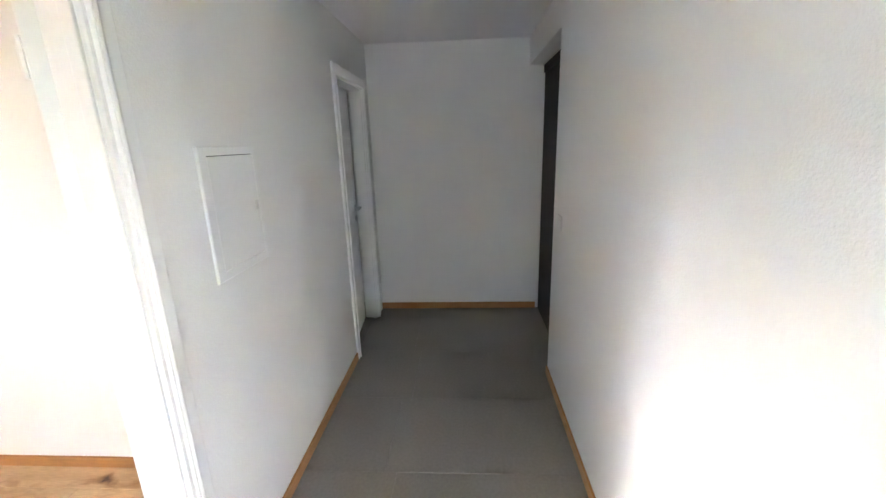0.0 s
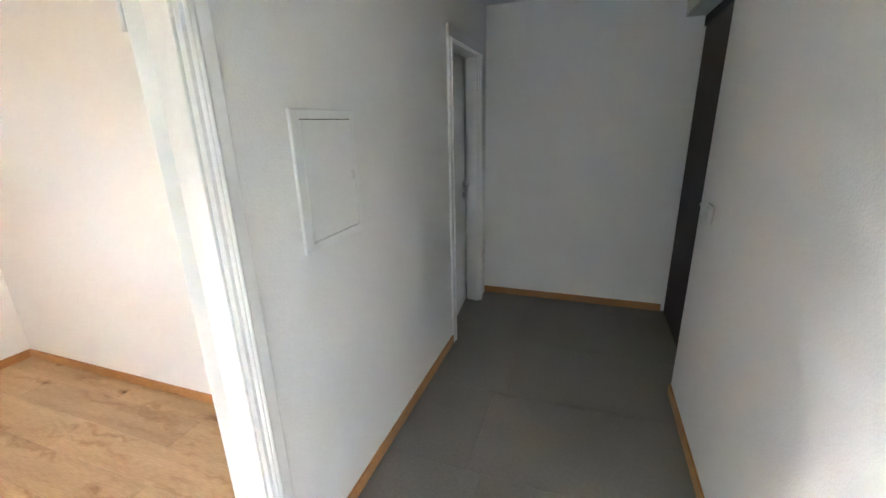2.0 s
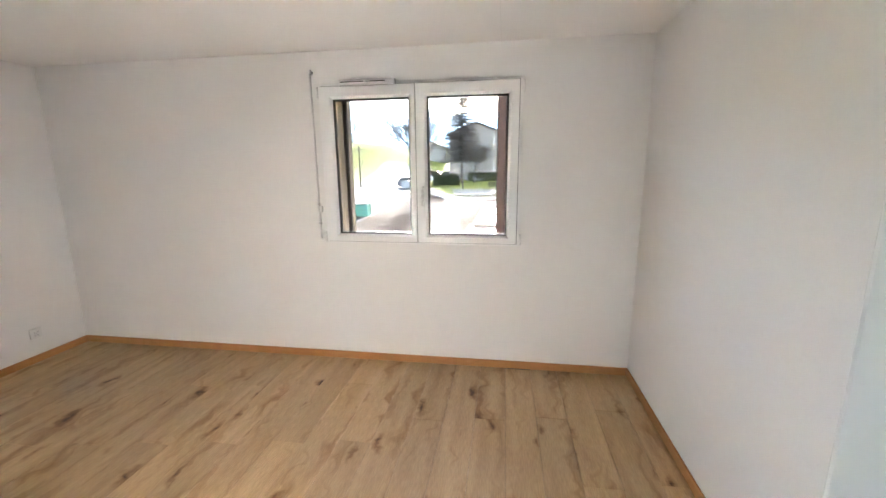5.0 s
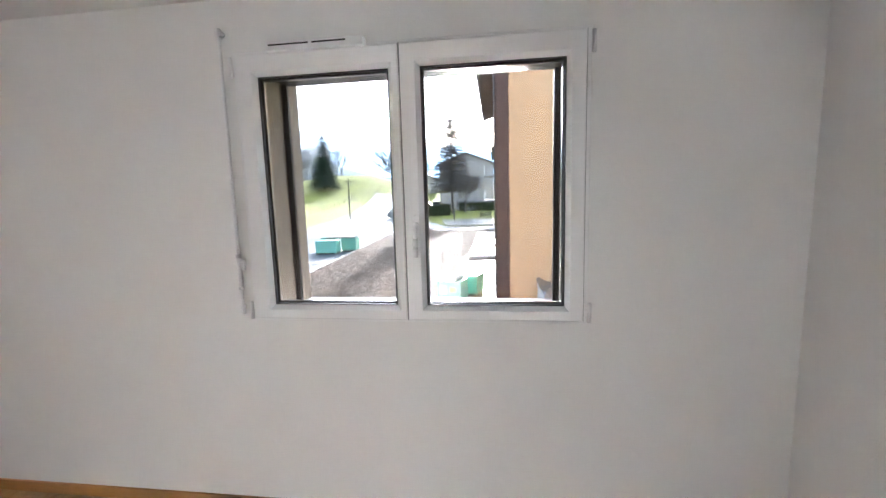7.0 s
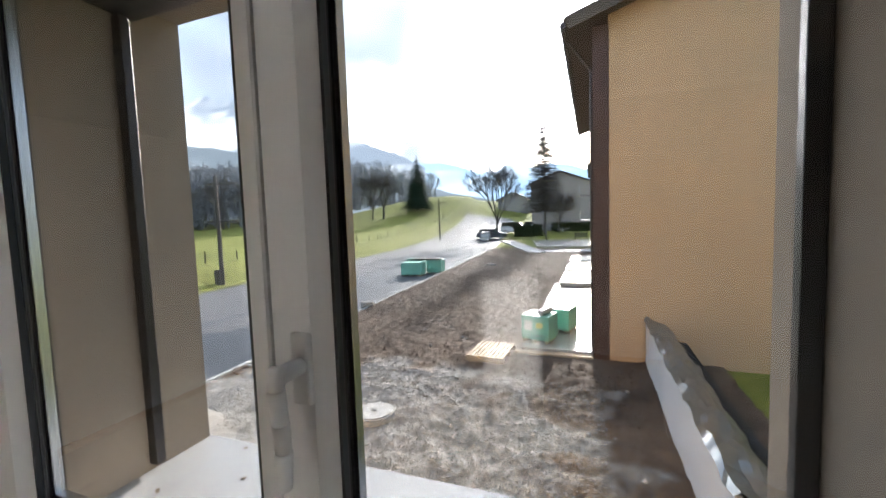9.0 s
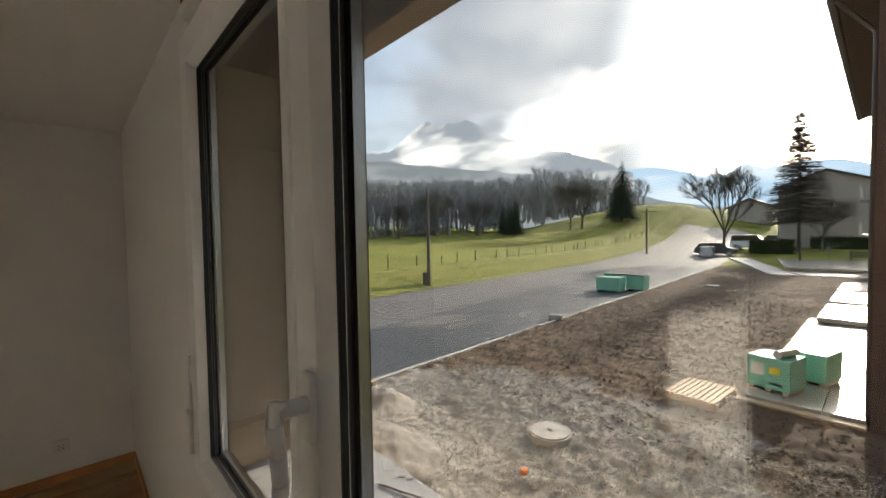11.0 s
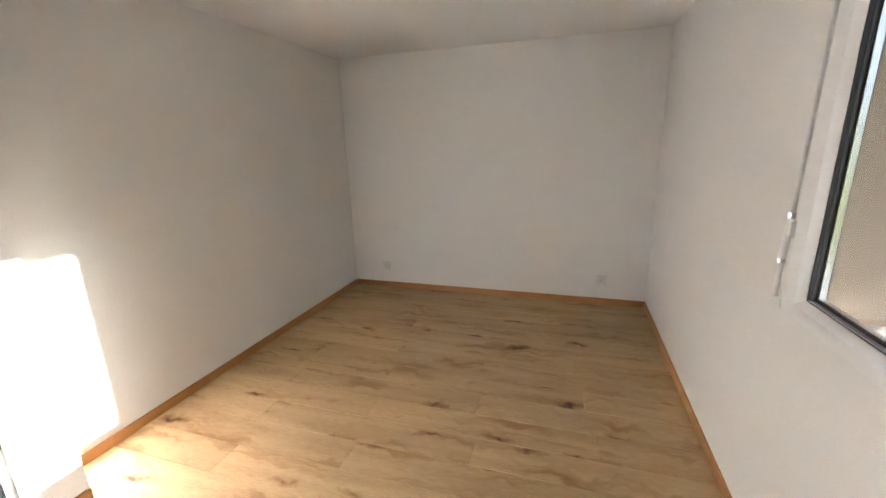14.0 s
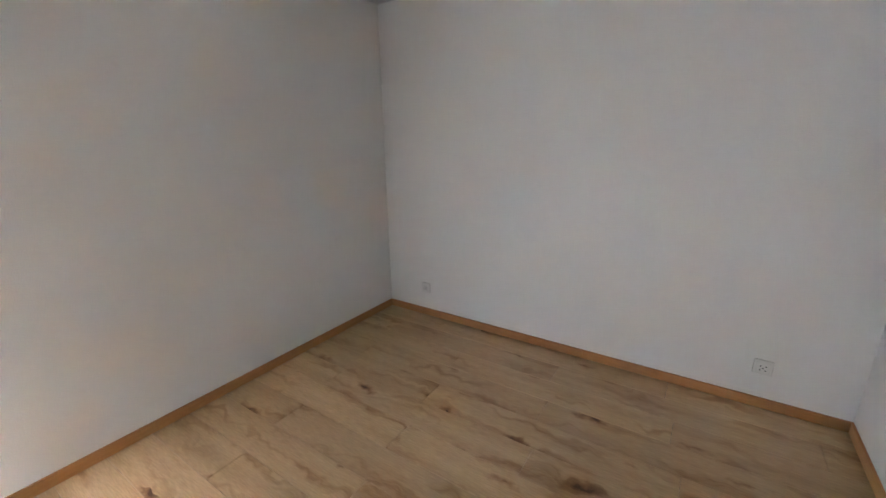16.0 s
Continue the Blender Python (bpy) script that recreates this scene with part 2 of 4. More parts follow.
# ---- rooms ----
HC = 2.385   # ceiling
XW, XE, YN = -3.17, 1.578, 3.004
YP0, YP1 = 0.166, 0.264      # partition faces
DX0, DX1, DH = -0.014, 0.898, 2.015   # bedroom door opening
EX0, EX1 = 2.69, 3.415      # second door opening


def wall(name, boxes, mat=WHITE, label="white rough plaster wall"):
    bm = B()
    for b in boxes:
        box(bm, *b)
    return solo(name, bm, mat, label, "wall", "structure")


WX0, WX1, WZ0, WZ1 = -0.638, 0.675, 0.985, 2.125
wall("wall_north", [(XW - 0.3, WX0, YN, 3.32, 0, HC), (WX1, XE + 0.15, YN, 3.32, 0, HC), (WX0, WX1, YN, 3.32, 0, WZ0), (WX0, WX1, YN, 3.32, WZ1, HC)])
wall("wall_west", [(XW - 0.3, XW, -0.1, YN, 0, HC)])
wall("wall_south_recess", [(XW, -0.112, -0.1, 0.0, 0, HC)])
wall("wall_jog", [(-0.212, -0.112, 0.0, YP1, 0, HC)])
wall("wall_partition", [(-0.112, DX0, YP0, YP1, 0, HC), (DX0, DX1, YP0, YP1, DH, HC), (DX1, EX0, YP0, YP1, 0, HC), (EX0, EX1, YP0, YP1, DH, HC), (EX1, 3.78, YP0, YP1, 0, HC)])
wall("wall_east", [(XE, XE + 0.15, YP1, YN, 0, HC)])
# The opening at x -1.5 to -0.8 is unseen, added to brighten the hall.
wall("wall_hall_south", [(-1.85, -1.5, -1.46, -1.216, 0, HC), (-1.5, -0.8, -1.46, -1.216, 2.1, HC), (-0.8, 2.462, -1.46, -1.216, 0, HC), (2.462, 3.62, -1.46, -1.216, 2.172, HC)])
wall("wall_hall_end", [(3.62, 3.78, -1.6, YP0, 0, HC)])
wall("wall_hall_west", [(-1.85, -1.7, -1.216, -0.1, 0, HC)])
wall("wall_entrance_back", [(2.3, 3.78, -1.62, -1.47, 0, HC)])
wall("wall_side_room", [(3.78, 3.85, YP1, 1.95, 0, HC), (XE + 0.15, 3.85, 1.95, 2.1, 0, HC)])
solo("ceiling", box(B(), XW - 0.3, 3.85, -1.62, 3.32, HC, HC + 0.2), CEIL, "plain white painted ceiling", "ceiling", "structure")
solo("floor_slab", box(B(), XW - 0.3, 3.85, -1.62, 3.32, -0.25, -0.012), GROUT, "grey screed under the floor finish", "floor", "structure")


solo("ceiling_joint", box(B(), 0.592, 0.596, YP1, YN, HC - 0.0012, HC + 0.002), SOCK, "fine straight joint line in the ceiling paint", "ceiling joint", "structure")


def baseboard(x0, y0, x1, y1, nx, ny):
    """Oak strip along a wall, its face turned towards (nx, ny)."""
    bm = B()
    t, hh = 0.012, 0.06
    xs = sorted((x0, x1, x0 + nx * t, x1 + nx * t))
    ys = sorted((y0, y1, y0 + ny * t, y1 + ny * t))
    box(bm, xs[0], xs[-1], ys[0], ys[-1], 0.0005, hh, 0.002)
    return solo("baseboard", bm, SKIRT, "narrow oak baseboard along the wall", "baseboard", "structure")


baseboard(XW + 0.013, YN, XE - 0.013, YN, 0, -1)
baseboard(XW, 0.0, XW, YN, 1, 0)
baseboard(XW + 0.013, 0.0, -0.213, 0.0, 0, 1)
baseboard(-0.212, YP1, -0.087, YP1, 0, 1)
baseboard(0.951, YP1, XE - 0.013, YP1, 0, 1)
baseboard(XE, YP1, XE, YN, -1, 0)
baseboard(0.951, YP0, 2.648, YP0, 0, -1)
baseboard(3.62, -1.32, 3.62, YP0, -1, 0)
baseboard(-0.8, -1.216, 2.462, -1.216, 0, 1)


def door_frame(name, x0, x1, h):
    """White lacquered lining with rounded casings on both faces of the partition."""
    t = empty(name, "white lacquered door frame in the plaster wall", "door frame", "structure")
    bm = B()
    box(bm, x0, x0 + 0.018, YP0 - 0.004, YP1 + 0.004, 0, h, 0.002)
    box(bm, x1 - 0.018, x1, YP0 - 0.004, YP1 + 0.004, 0, h, 0.002)
    box(bm, x0 + 0.018, x1 - 0.018, YP0 - 0.004, YP1 + 0.004, h - 0.018, h, 0.002)
    part("lining", bm, LACQ, t)
    for y0, y1 in ((YP0 - 0.016, YP0), (YP1, YP1 + 0.016)):
        for a, b in ((x0 - 0.056, x0 + 0.006), (x1 - 0.006, x1 + 0.056)):
            part("casing", box(B(), a, b, y0, y1, 0, h - 0.006, 0.005), LACQ, t)
            xb = b - 0.012 if a < x0 else a + 0.012
            yb = y0 if y0 < YP0 else y1
            part("bead", rod(B(), (xb, yb, 0), (xb, yb, h - 0.006), 0.006, seg=10), LACQ, t, smooth=True)
            part("groove", box(B(), xb + (-0.0105 if a < x0 else 0.0075), xb + (-0.0075 if a < x0 else 0.0105), yb - 0.0006, yb + 0.0006, 0, h - 0.006), SOCK, t)
        part("casing", box(B(), x0 - 0.056, x1 + 0.056, y0, y1, h - 0.005, h + 0.065, 0.005), LACQ, t)
    bm = B()
    box(bm, x0 + 0.018, x0 + 0.03, YP0 + 0.01, YP0 + 0.042, 0, h - 0.018, 0.003)
    box(bm, x1 - 0.03, x1 - 0.018, YP0 + 0.01, YP0 + 0.042, 0, h - 0.018, 0.003)
    part("door_stop", bm, LACQ, t)
    return t


def door_leaf(name, label, w, h, m, handle_side):
    """A flush white leaf, hinged at its origin, reaching along +x."""
    t = empty(name, label, "door", "structure")
    t.matrix_world = m
    part("leaf", box(B(), 0.0, w, 0.0, 0.04, 0.008, h, 0.003), LACQ, t)
    part("lock_plate", box(B(), w - 0.0005, w + 0.0015, 0.01, 0.03, 0.93, 1.16), STEEL, t, "steel lock plate")
    for s, y in ((-1, 0.0), (1, 0.04)):
        bm = B()
        rod(bm, (w - 0.065, y, 1.05), (w - 0.065, y + s * 0.05, 1.05), 0.010)
        rod(bm, (w - 0.060, y + s * 0.047, 1.05), (w - 0.185, y + s * 0.047, 1.05), 0.0095)
        rod(bm, (w - 0.065, y, 1.05), (w - 0.065, y + s * 0.008, 1.05), 0.026, seg=20)
        rod(bm, (w - 0.065, y, 0.96), (w - 0.065, y + s * 0.008, 0.96), 0.026, seg=20)
        part("handle", bm, STEEL, t, "brushed steel lever handle", True)
    for z in (0.25, 1.78):
        part("hinge", rod(B(), (-0.006, 0.045, z - 0.045), (-0.006, 0.045, z + 0.045), 0.006, seg=12), LACQ, t)
    return t


f1 = door_frame("door_frame_1", DX0, DX1, DH)
bm = B()
box(bm, DX0 + 0.0175, DX0 + 0.0195, YP1 - 0.048, YP1 - 0.022, 0.98, 1.16)
part("strike_plate", bm, STEEL, f1, "steel strike plate")
f2 = door_frame("door_frame_2", EX0, EX1, DH)
door_leaf("door_1", "white flush door standing wide open into the bedroom", 0.86, 1.99, pose(DX1 - 0.005, YP1 + 0.012, 0, 0, 0, 40.5), 1)
door_leaf("door_2", "white flush door standing ajar at the hall's end", 0.68, 1.99, pose(EX0 + 0.022, YP1 - 0.04, 0, 0, 0, 5), 1)

# entrance door, dark, in its niche
t = empty("door_3", "dark brown entrance door in a shallow niche", "door", "structure")
part("leaf", box(B(), 2.56, 3.61, -1.40, -1.345, 0.005, 2.10, 0.004), DARKDOOR, t)
bm = B()
box(bm, 2.465, 2.555, -1.465, -1.325, 0, 2.168, 0.003)
box(bm, 2.556, 3.617, -1.465, -1.335, 2.104, 2.168, 0.003)
part("frame", bm, DARKDOOR, t)
bm = B()
rod(bm, (2.66, -1.345, 1.05), (2.66, -1.29, 1.05), 0.010)
rod(bm, (2.66, -1.295, 1.05), (2.79, -1.295, 1.05), 0.0095)
part("handle", bm, STEEL, t, "brushed steel lever handle", True)


# recessed distribution box in the hall
t = empty("distribution_panel", "white flush distribution panel door set in the hall wall", "electric panel")
x0, x1, z0, z1 = 1.176, 1.527, 1.13, 1.58
bm = B()
ring(bm, [(x0, x1, z0, z1, YP0), (x0, x1, z0, z1, YP0 - 0.008), (x0 + 0.003, x1 - 0.003, z0 + 0.003, z1 - 0.003, YP0 - 0.010), (x0 + 0.040, x1 - 0.020, z0 + 0.03, z1 - 0.03, YP0 - 0.010), (x0 + 0.040, x1 - 0.020, z0 + 0.03, z1 - 0.03, YP0)])
part("frame", bm, LACQ, t)
part("shadow_gap", box(B(), x0 + 0.04, x1 - 0.02, YP0 - 0.003, YP0 - 0.0005, z0 + 0.03, z1 - 0.03), DARK, t)
part("door", box(B(), x0 + 0.0425, x1 - 0.0225, YP0 - 0.0095, YP0 - 0.0035, z0 + 0.0325, z1 - 0.0325, 0.001), LACQ, t)
part("latch", box(B(), x1 - 0.05, x1 - 0.028, YP0 - 0.0125, YP0 - 0.0098, 1.335, 1.372, 0.001), SOCK, t)


def socket(m, switch=False):
    """Flush plate facing +y of its own frame."""
    t = empty("light_switch" if switch else "wall_socket", "white plastic light switch on the hall wall" if switch else "white three-pin wall socket just above the baseboard", "switch" if switch else "socket", "", "" if switch else "sockets on the end wall")
    t.matrix_world = m
    part("plate", box(B(), -0.043, 0.043, 0, 0.009, -0.043, 0.043, 0.003), SOCK, t)
    if switch:
        part("rocker", box(B(), -0.028, 0.028, 0.0092, 0.014, -0.028, 0.028, 0.002), SOCK, t)
    else:
        part("insert", box(B(), -0.029, 0.029, 0.0092, 0.0105, -0.029, 0.029, 0.001), SOCK, t)
        for dx, dz in ((-0.012, 0.008), (0.012, 0.008), (0, -0.004), (-0.012, -0.016), (0.012, -0.016)):
            part("hole", rod(B(), (dx, 0.0100, dz), (dx, 0.0112, dz), 0.0035, seg=8), DARK, t)
    return t


socket(pose(XW, 0.382, 0.242, 0, 0, -90))
socket(pose(XW, 2.611, 0.242, 0, 0, -90))
socket(pose(2.275, -1.216, 1.10, 0, 0, 0), True)

# ---- window ----
t = empty("window_1", "white two-sash plastic window, closed, with white lever handle", "window", "structure")
fx0, fx1, fz0, fz1 = -0.722, 0.746, 0.985, 2.150
bm = B()
ring(bm, [(fx0, fx1, fz0, fz1, 3.0035), (fx0, fx1, fz0, fz1, 2.966), (fx0 + 0.002, fx1 - 0.002, fz0 + 0.002, fz1 - 0.002, 2.964), (-0.66, 0.70, 1.02, 2.09, 2.964), (-0.66, 0.70, 1.02, 2.09, 3.002), (-0.72, 0.745, 0.987, 2.148, 3.06)][:5])
part("window_frame", bm, PVC, t)
bm = B()
ring(bm, [(fx0 - 0.035, fx1 + 0.035, fz0 - 0.035, fz1 + 0.03, 3.0035), (fx0 - 0.035, fx1 + 0.035, fz0 - 0.035, fz1 + 0.03, 2.999), (fx0 + 0.001, fx1 - 0.001, fz0 + 0.001, fz1 - 0.001, 2.999), (fx0 + 0.001, fx1 - 0.001, fz0 + 0.001, fz1 - 0.001, 3.0035)])
part("cover_strip", bm, WHITE, t)
SASH = ((-0.699, -0.0025, -0.627, -0.032), (0.0025, 0.724, 0.066, 0.668))
for ox0, ox1, ix0, ix1 in SASH:
    oz0, oz1, iz0, iz1 = 1.003, 2.130, 1.046, 2.058
    bm = B()
    ring(bm, [(ox0, ox1, oz0, oz1, 2.9638), (ox0, ox1, oz0, oz1, 2.940), (ox0 + 0.003, ox1 - 0.003, oz0 + 0.003, oz1 - 0.003, 2.937), (ix0 - 0.003, ix1 + 0.003, iz0 - 0.003, iz1 + 0.003, 2.937), (ix0, ix1, iz0, iz1, 2.940), (ix0 + 0.016, ix1 - 0.016, iz0 + 0.016, iz1 - 0.016, 2.957), (ix0 + 0.016, ix1 - 0.016, iz0 + 0.016, iz1 - 0.016, 2.9638)])
    s = part("sash", bm, PVC, t)
    bm = B()
    e = 0.0155
    ring(bm, [(ix0 + e, ix1 - e, iz0 + e, iz1 - e, 2.957), (ix0 + e + 0.006, ix1 - e - 0.006, iz0 + e + 0.006, iz1 - e - 0.006, 2.956), (ix0 + e + 0.006, ix1 - e - 0.006, iz0 + e + 0.006, iz1 - e - 0.006, 2.966), (ix0 + e, ix1 - e, iz0 + e, iz1 - e, 2.966)])
    part("gasket", bm, RUBBER, s, "black glazing gasket")
    bm = B()
    e = 0.016
    ring(bm, [(ix0 + e - 0.01, ix1 - e + 0.01, iz0 + e - 0.01, iz1 - e + 0.01, 2.968), (ix0 + e + 0.004, ix1 - e - 0.004, iz0 + e + 0.004, iz1 - e - 0.004, 2.968), (ix0 + e + 0.004, ix1 - e - 0.004, iz0 + e + 0.004, iz1 - e - 0.004, 3.002), (ix0 + e - 0.01, ix1 - e + 0.01, iz0 + e - 0.01, iz1 - e + 0.01, 3.002)])
    part("outer_shell", bm, ALU, s, "dark brown aluminium outer shell")
    bm = B()
    ring(bm, [(ix0 + e + 0.003, ix1 - e - 0.003, iz0 + e + 0.003, iz1 - e - 0.003, 2.979), (ix0 + e + 0.012, ix1 - e - 0.012, iz0 + e + 0.012, iz1 - e - 0.012, 2.979), (ix0 + e + 0.012, ix1 - e - 0.012, iz0 + e + 0.012, iz1 - e - 0.012, 2.995), (ix0 + e + 0.003, ix1 - e - 0.003, iz0 + e + 0.003, iz1 - e - 0.003, 2.995)])
    part("spacer", bm, STEEL, s, "bright metal glazing spacer")
    g = part("pane", box(B(), ix0 + e, ix1 - e, 2.970, 2.974, iz0 + e, iz1 - e), GLASS, s, "window glass, tinted to dim the outdoor view")
    # Direct daylight skips the tint on its way in.
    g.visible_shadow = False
bm = B()
rod(bm, (0.052, 2.937, 1.412), (0.052, 2.890, 1.412), 0.011, seg=14)
pts = [(0.052, 2.890, 1.423), (0.052, 2.886, 1.397), (0.052, 2.890, 1.357), (0.052, 2.892, 1.322), (0.052, 2.889, 1.28)]
for a, b in zip(pts, pts[1:]):
    rod(bm, a, b, 0.0105, 0.0095, seg=14)
h = part("handle", bm, PVC, t, "white curved lever handle", True)
part("rosette", box(B(), 0.038, 0.066, 2.926, 2.9368, 1.362, 1.452, 0.004), PVC, h)
for x in (fx0 - 0.006, fx1 + 0.006):
    for z in (1.035, 2.09):
        part("hinge", rod(B(), (x, 2.955, z - 0.04), (x, 2.955, z + 0.04), 0.008, seg=12), PVC, t, smooth=True)
for gx0, gx1, gz0, gz1 in ((-0.0024, 0.0024, 1.004, 2.129), (-0.703, 0.728, 2.1305, 2.1335), (-0.703, 0.728, 0.9995, 1.0025), (0.7245, 0.7275, 1.003, 2.130), (-0.7025, -0.6995, 1.003, 2.130)):
    part("gap", box(B(), gx0, gx1, 2.950, 2.9637, gz0, gz1), RUBBER, t, "dark sealing gap")

t = empty("window_vent", "white slotted trickle vent on the window head", "vent")
part("housing", box(B(), -0.545, -0.135, 2.915, 2.9635, 2.125, 2.165, 0.006), PVC, t)
for a, b in ((-0.53, -0.36), (-0.345, -0.205)):
    part("slot", box(B(), a, b, 2.9135, 2.9148, 2.147, 2.153), DARK, t)

t = empty("blind_crank", "white jointed crank rod of the roller blind", "blind crank")
bm = B()
rod(bm, (-0.783, 2.975, 2.235), (-0.772, 2.955, 1.29), 0.007)
rod(bm, (-0.771, 2.953, 1.275), (-0.765, 2.945, 1.145), 0.010)
rod(bm, (-0.765, 2.945, 1.135), (-0.762, 2.945, 1.02), 0.008)
part("rod", bm, PVC, t, smooth=True)
bm = B()
rod(bm, (-0.783, 3.0035, 2.24), (-0.783, 2.968, 2.24), 0.012)
rod(bm, (-0.783, 2.975, 2.225), (-0.783, 2.975, 2.255), 0.011)
part("bracket", bm, PVC, t, smooth=True)
part("joint", rod(B(), (-0.772, 2.954, 1.275), (-0.772, 2.954, 1.292), 0.0105), STEEL, t)
part("joint", rod(B(), (-0.765, 2.945, 1.134), (-0.765, 2.945, 1.146), 0.0115), STEEL, t)
part("clip", box(B(), -0.765, -0.745, 2.945, 2.9635, 1.22, 1.27, 0.002), PVC, t)

# outer reveal: render lining, shutter rails, sill
bm = B()
box(bm, WX0 - 0.001, WX0 + 0.012, 3.006, 3.336, WZ0, WZ1)
box(bm, WX1 - 0.012, WX1 + 0.001, 3.006, 3.336, WZ0, WZ1)
box(bm, WX0 + 0.0125, WX1 - 0.0125, 3.225, 3.336, WZ1 - 0.012, WZ1 + 0.001)
solo("window_reveal", bm, REVEAL, "rough tan render of the outer window reveal", "window reveal", "structure")
for a, b in ((WX0 + 0.0125, WX0 + 0.04), (WX1 - 0.04, WX1 - 0.0125)):
    solo("shutter_rail", box(B(), a, b, 3.172, 3.196, WZ0 + 0.03, WZ1 - 0.06, 0.003), ALU, "dark metal roller shutter guide rail", "shutter rail", "structure")
solo("shutter_box", box(B(), WX0 + 0.0125, WX1 - 0.0125, 3.006, 3.22, WZ1 - 0.055, WZ1 - 0.001, 0.003), ALU, "dark underside of the roller shutter case", "shutter box", "structure")
bm = B()
box(bm, WX0 - 0.03, WX1 + 0.03, 3.004, 3.345, 0.986, 0.998, 0.003)
solo("window_sill", bm, SILL, "pale wet outer window sill", "window sill", "structure")

random.seed(8)
bm = B()
for k in range(26):
    cx, cy, a = random.uniform(-0.55, 0.6), random.uniform(3.09, 3.33), random.uniform(0, math.tau)
    ln, w = random.uniform(0.004, 0.011), random.uniform(0.002, 0.005)
    m = pose(cx, cy, 0.9985, 0, 0, math.degrees(a))
    box(bm, -ln, ln, -w, w, 0, 0.0015, 0, m)
rod(bm, (-0.30, 3.26, 1.001), (-0.16, 3.31, 1.003), 0.0025, 0.0015, 5)
rod(bm, (-0.25, 3.278, 1.002), (-0.20, 3.27, 1.006), 0.0015, 0.001, 5)
solo("sill_debris", bm, material("dead_leaf", (0.16, 0.12, 0.08), 0.9, vary=0.3), "dry leaf crumbs and a twig on the wet sill", "debris", "stuff")

# ---- outdoors ----
GZ = -1.8
GRASS = material("meadow_grass", (0.10, 0.12, 0.022), 0.95, vary=0.4, bump=1.0, bump_scale=18, stain=0.22, color2=(0.27, 0.27, 0.065), spec=0.1)
BANK = material("bank_grass", (0.055, 0.075, 0.015), 0.95, vary=0.4, bump=1.0, bump_scale=11, stain=2.2, color2=(0.30, 0.29, 0.09), spec=0.1)
ASPH = material("new_asphalt", (0.055, 0.06, 0.068), 0.6, vary=0.22, bump=0.5, bump_scale=120, stain=0.35)
ASPH_OLD = material("worn_asphalt", (0.13, 0.122, 0.118), 0.7, vary=0.14, bump=0.4, bump_scale=120, stain=0.4)
KERB = material("pale_kerb_concrete", (0.50, 0.49, 0.46), 0.8, vary=0.1, bump=0.3, bump_scale=60)
CONC = material("pale_concrete", (0.42, 0.40, 0.37), 0.7, vary=0.12, bump=0.3, bump_scale=40)
SLAB = material("wet_terrace_slab", (0.50, 0.46, 0.40), 0.22, vary=0.1, bump=0.15, bump_scale=40, per_object=0.08)
BARK = material("grey_bark", (0.075, 0.062, 0.052), 0.95, vary=0.2, bump=0.6, bump_scale=30)
NEEDLE = material("fir_needles", (0.032, 0.056, 0.032), 0.9, vary=0.3, stain=1.0, spec=0.1)
# Distance haze is put into this pale grey; bark and needles are darker.
FOREST = material("haze_paled_wood", (0.33, 0.33, 0.34), 0.95, vary=0.25, stain=0.1, spec=0.1)
PINE = material("pale_pine_board", (0.55, 0.42, 0.27), 0.75, grain=(1, 6, 6), vary=0.14, bump=0.2, bump_scale=12, stain=3)
POST = material("weathered_wood", (0.11, 0.095, 0.08), 0.9, vary=0.2, bump=0.4, bump_scale=20)
ZINC = material("galvanised_metal", (0.50, 0.51, 0.52), 0.4, 0.7, vary=0.08, stain=3)
WRAP = material("turquoise_pack_film", (0.20, 0.50, 0.38), 0.35, vary=0.12, bump=0.3, bump_scale=9, stain=2)
PAPER = material("white_label_paper", (0.75, 0.73, 0.68), 0.6, vary=0.05)
YELLOW = material("yellow_label", (0.75, 0.60, 0.05), 0.6, vary=0.05)
FOIL = material("crumpled_silver_foil", (0.30, 0.32, 0.33), 0.3, 0.85, vary=0.12, bump=0.8, bump_scale=10, stain=4)
PANEL = material("white_parapet_board", (0.70, 0.71, 0.72), 0.5, vary=0.04)
ORANGE = material("orange_plastic", (0.75, 0.25, 0.07), 0.5, vary=0.05)
HOUSE = material("house_render", (0.40, 0.37, 0.345), 0.9, vary=0.08, stain=0.4)
ROOF = material("brown_roof", (0.10, 0.075, 0.065), 0.85, vary=0.15, stain=0.8)
CARD = material("dark_car_paint", (0.025, 0.03, 0.04), 0.2, 0.3, vary=0.05)
CARS = material("silver_car_paint", (0.55, 0.57, 0.58), 0.25, 0.4, vary=0.05)
CARG = material("car_glass", (0.02, 0.025, 0.03), 0.05, 0.0, vary=0.02)
TYRE = material("tyre_rubber", (0.02, 0.02, 0.02), 0.8, vary=0.1)
HEDGE = material("hedge_leaf", (0.035, 0.045, 0.02), 0.9, vary=0.3, stain=2, spec=0.1)
STONE = material("gravel_stone", (0.12, 0.11, 0.097), 0.8, vary=0.3, stain=14, color2=(0.60, 0.57, 0.52))
CLOD = material("soil_clod", (0.095, 0.067, 0.048), 0.95, vary=0.4, stain=20, spec=0.1)


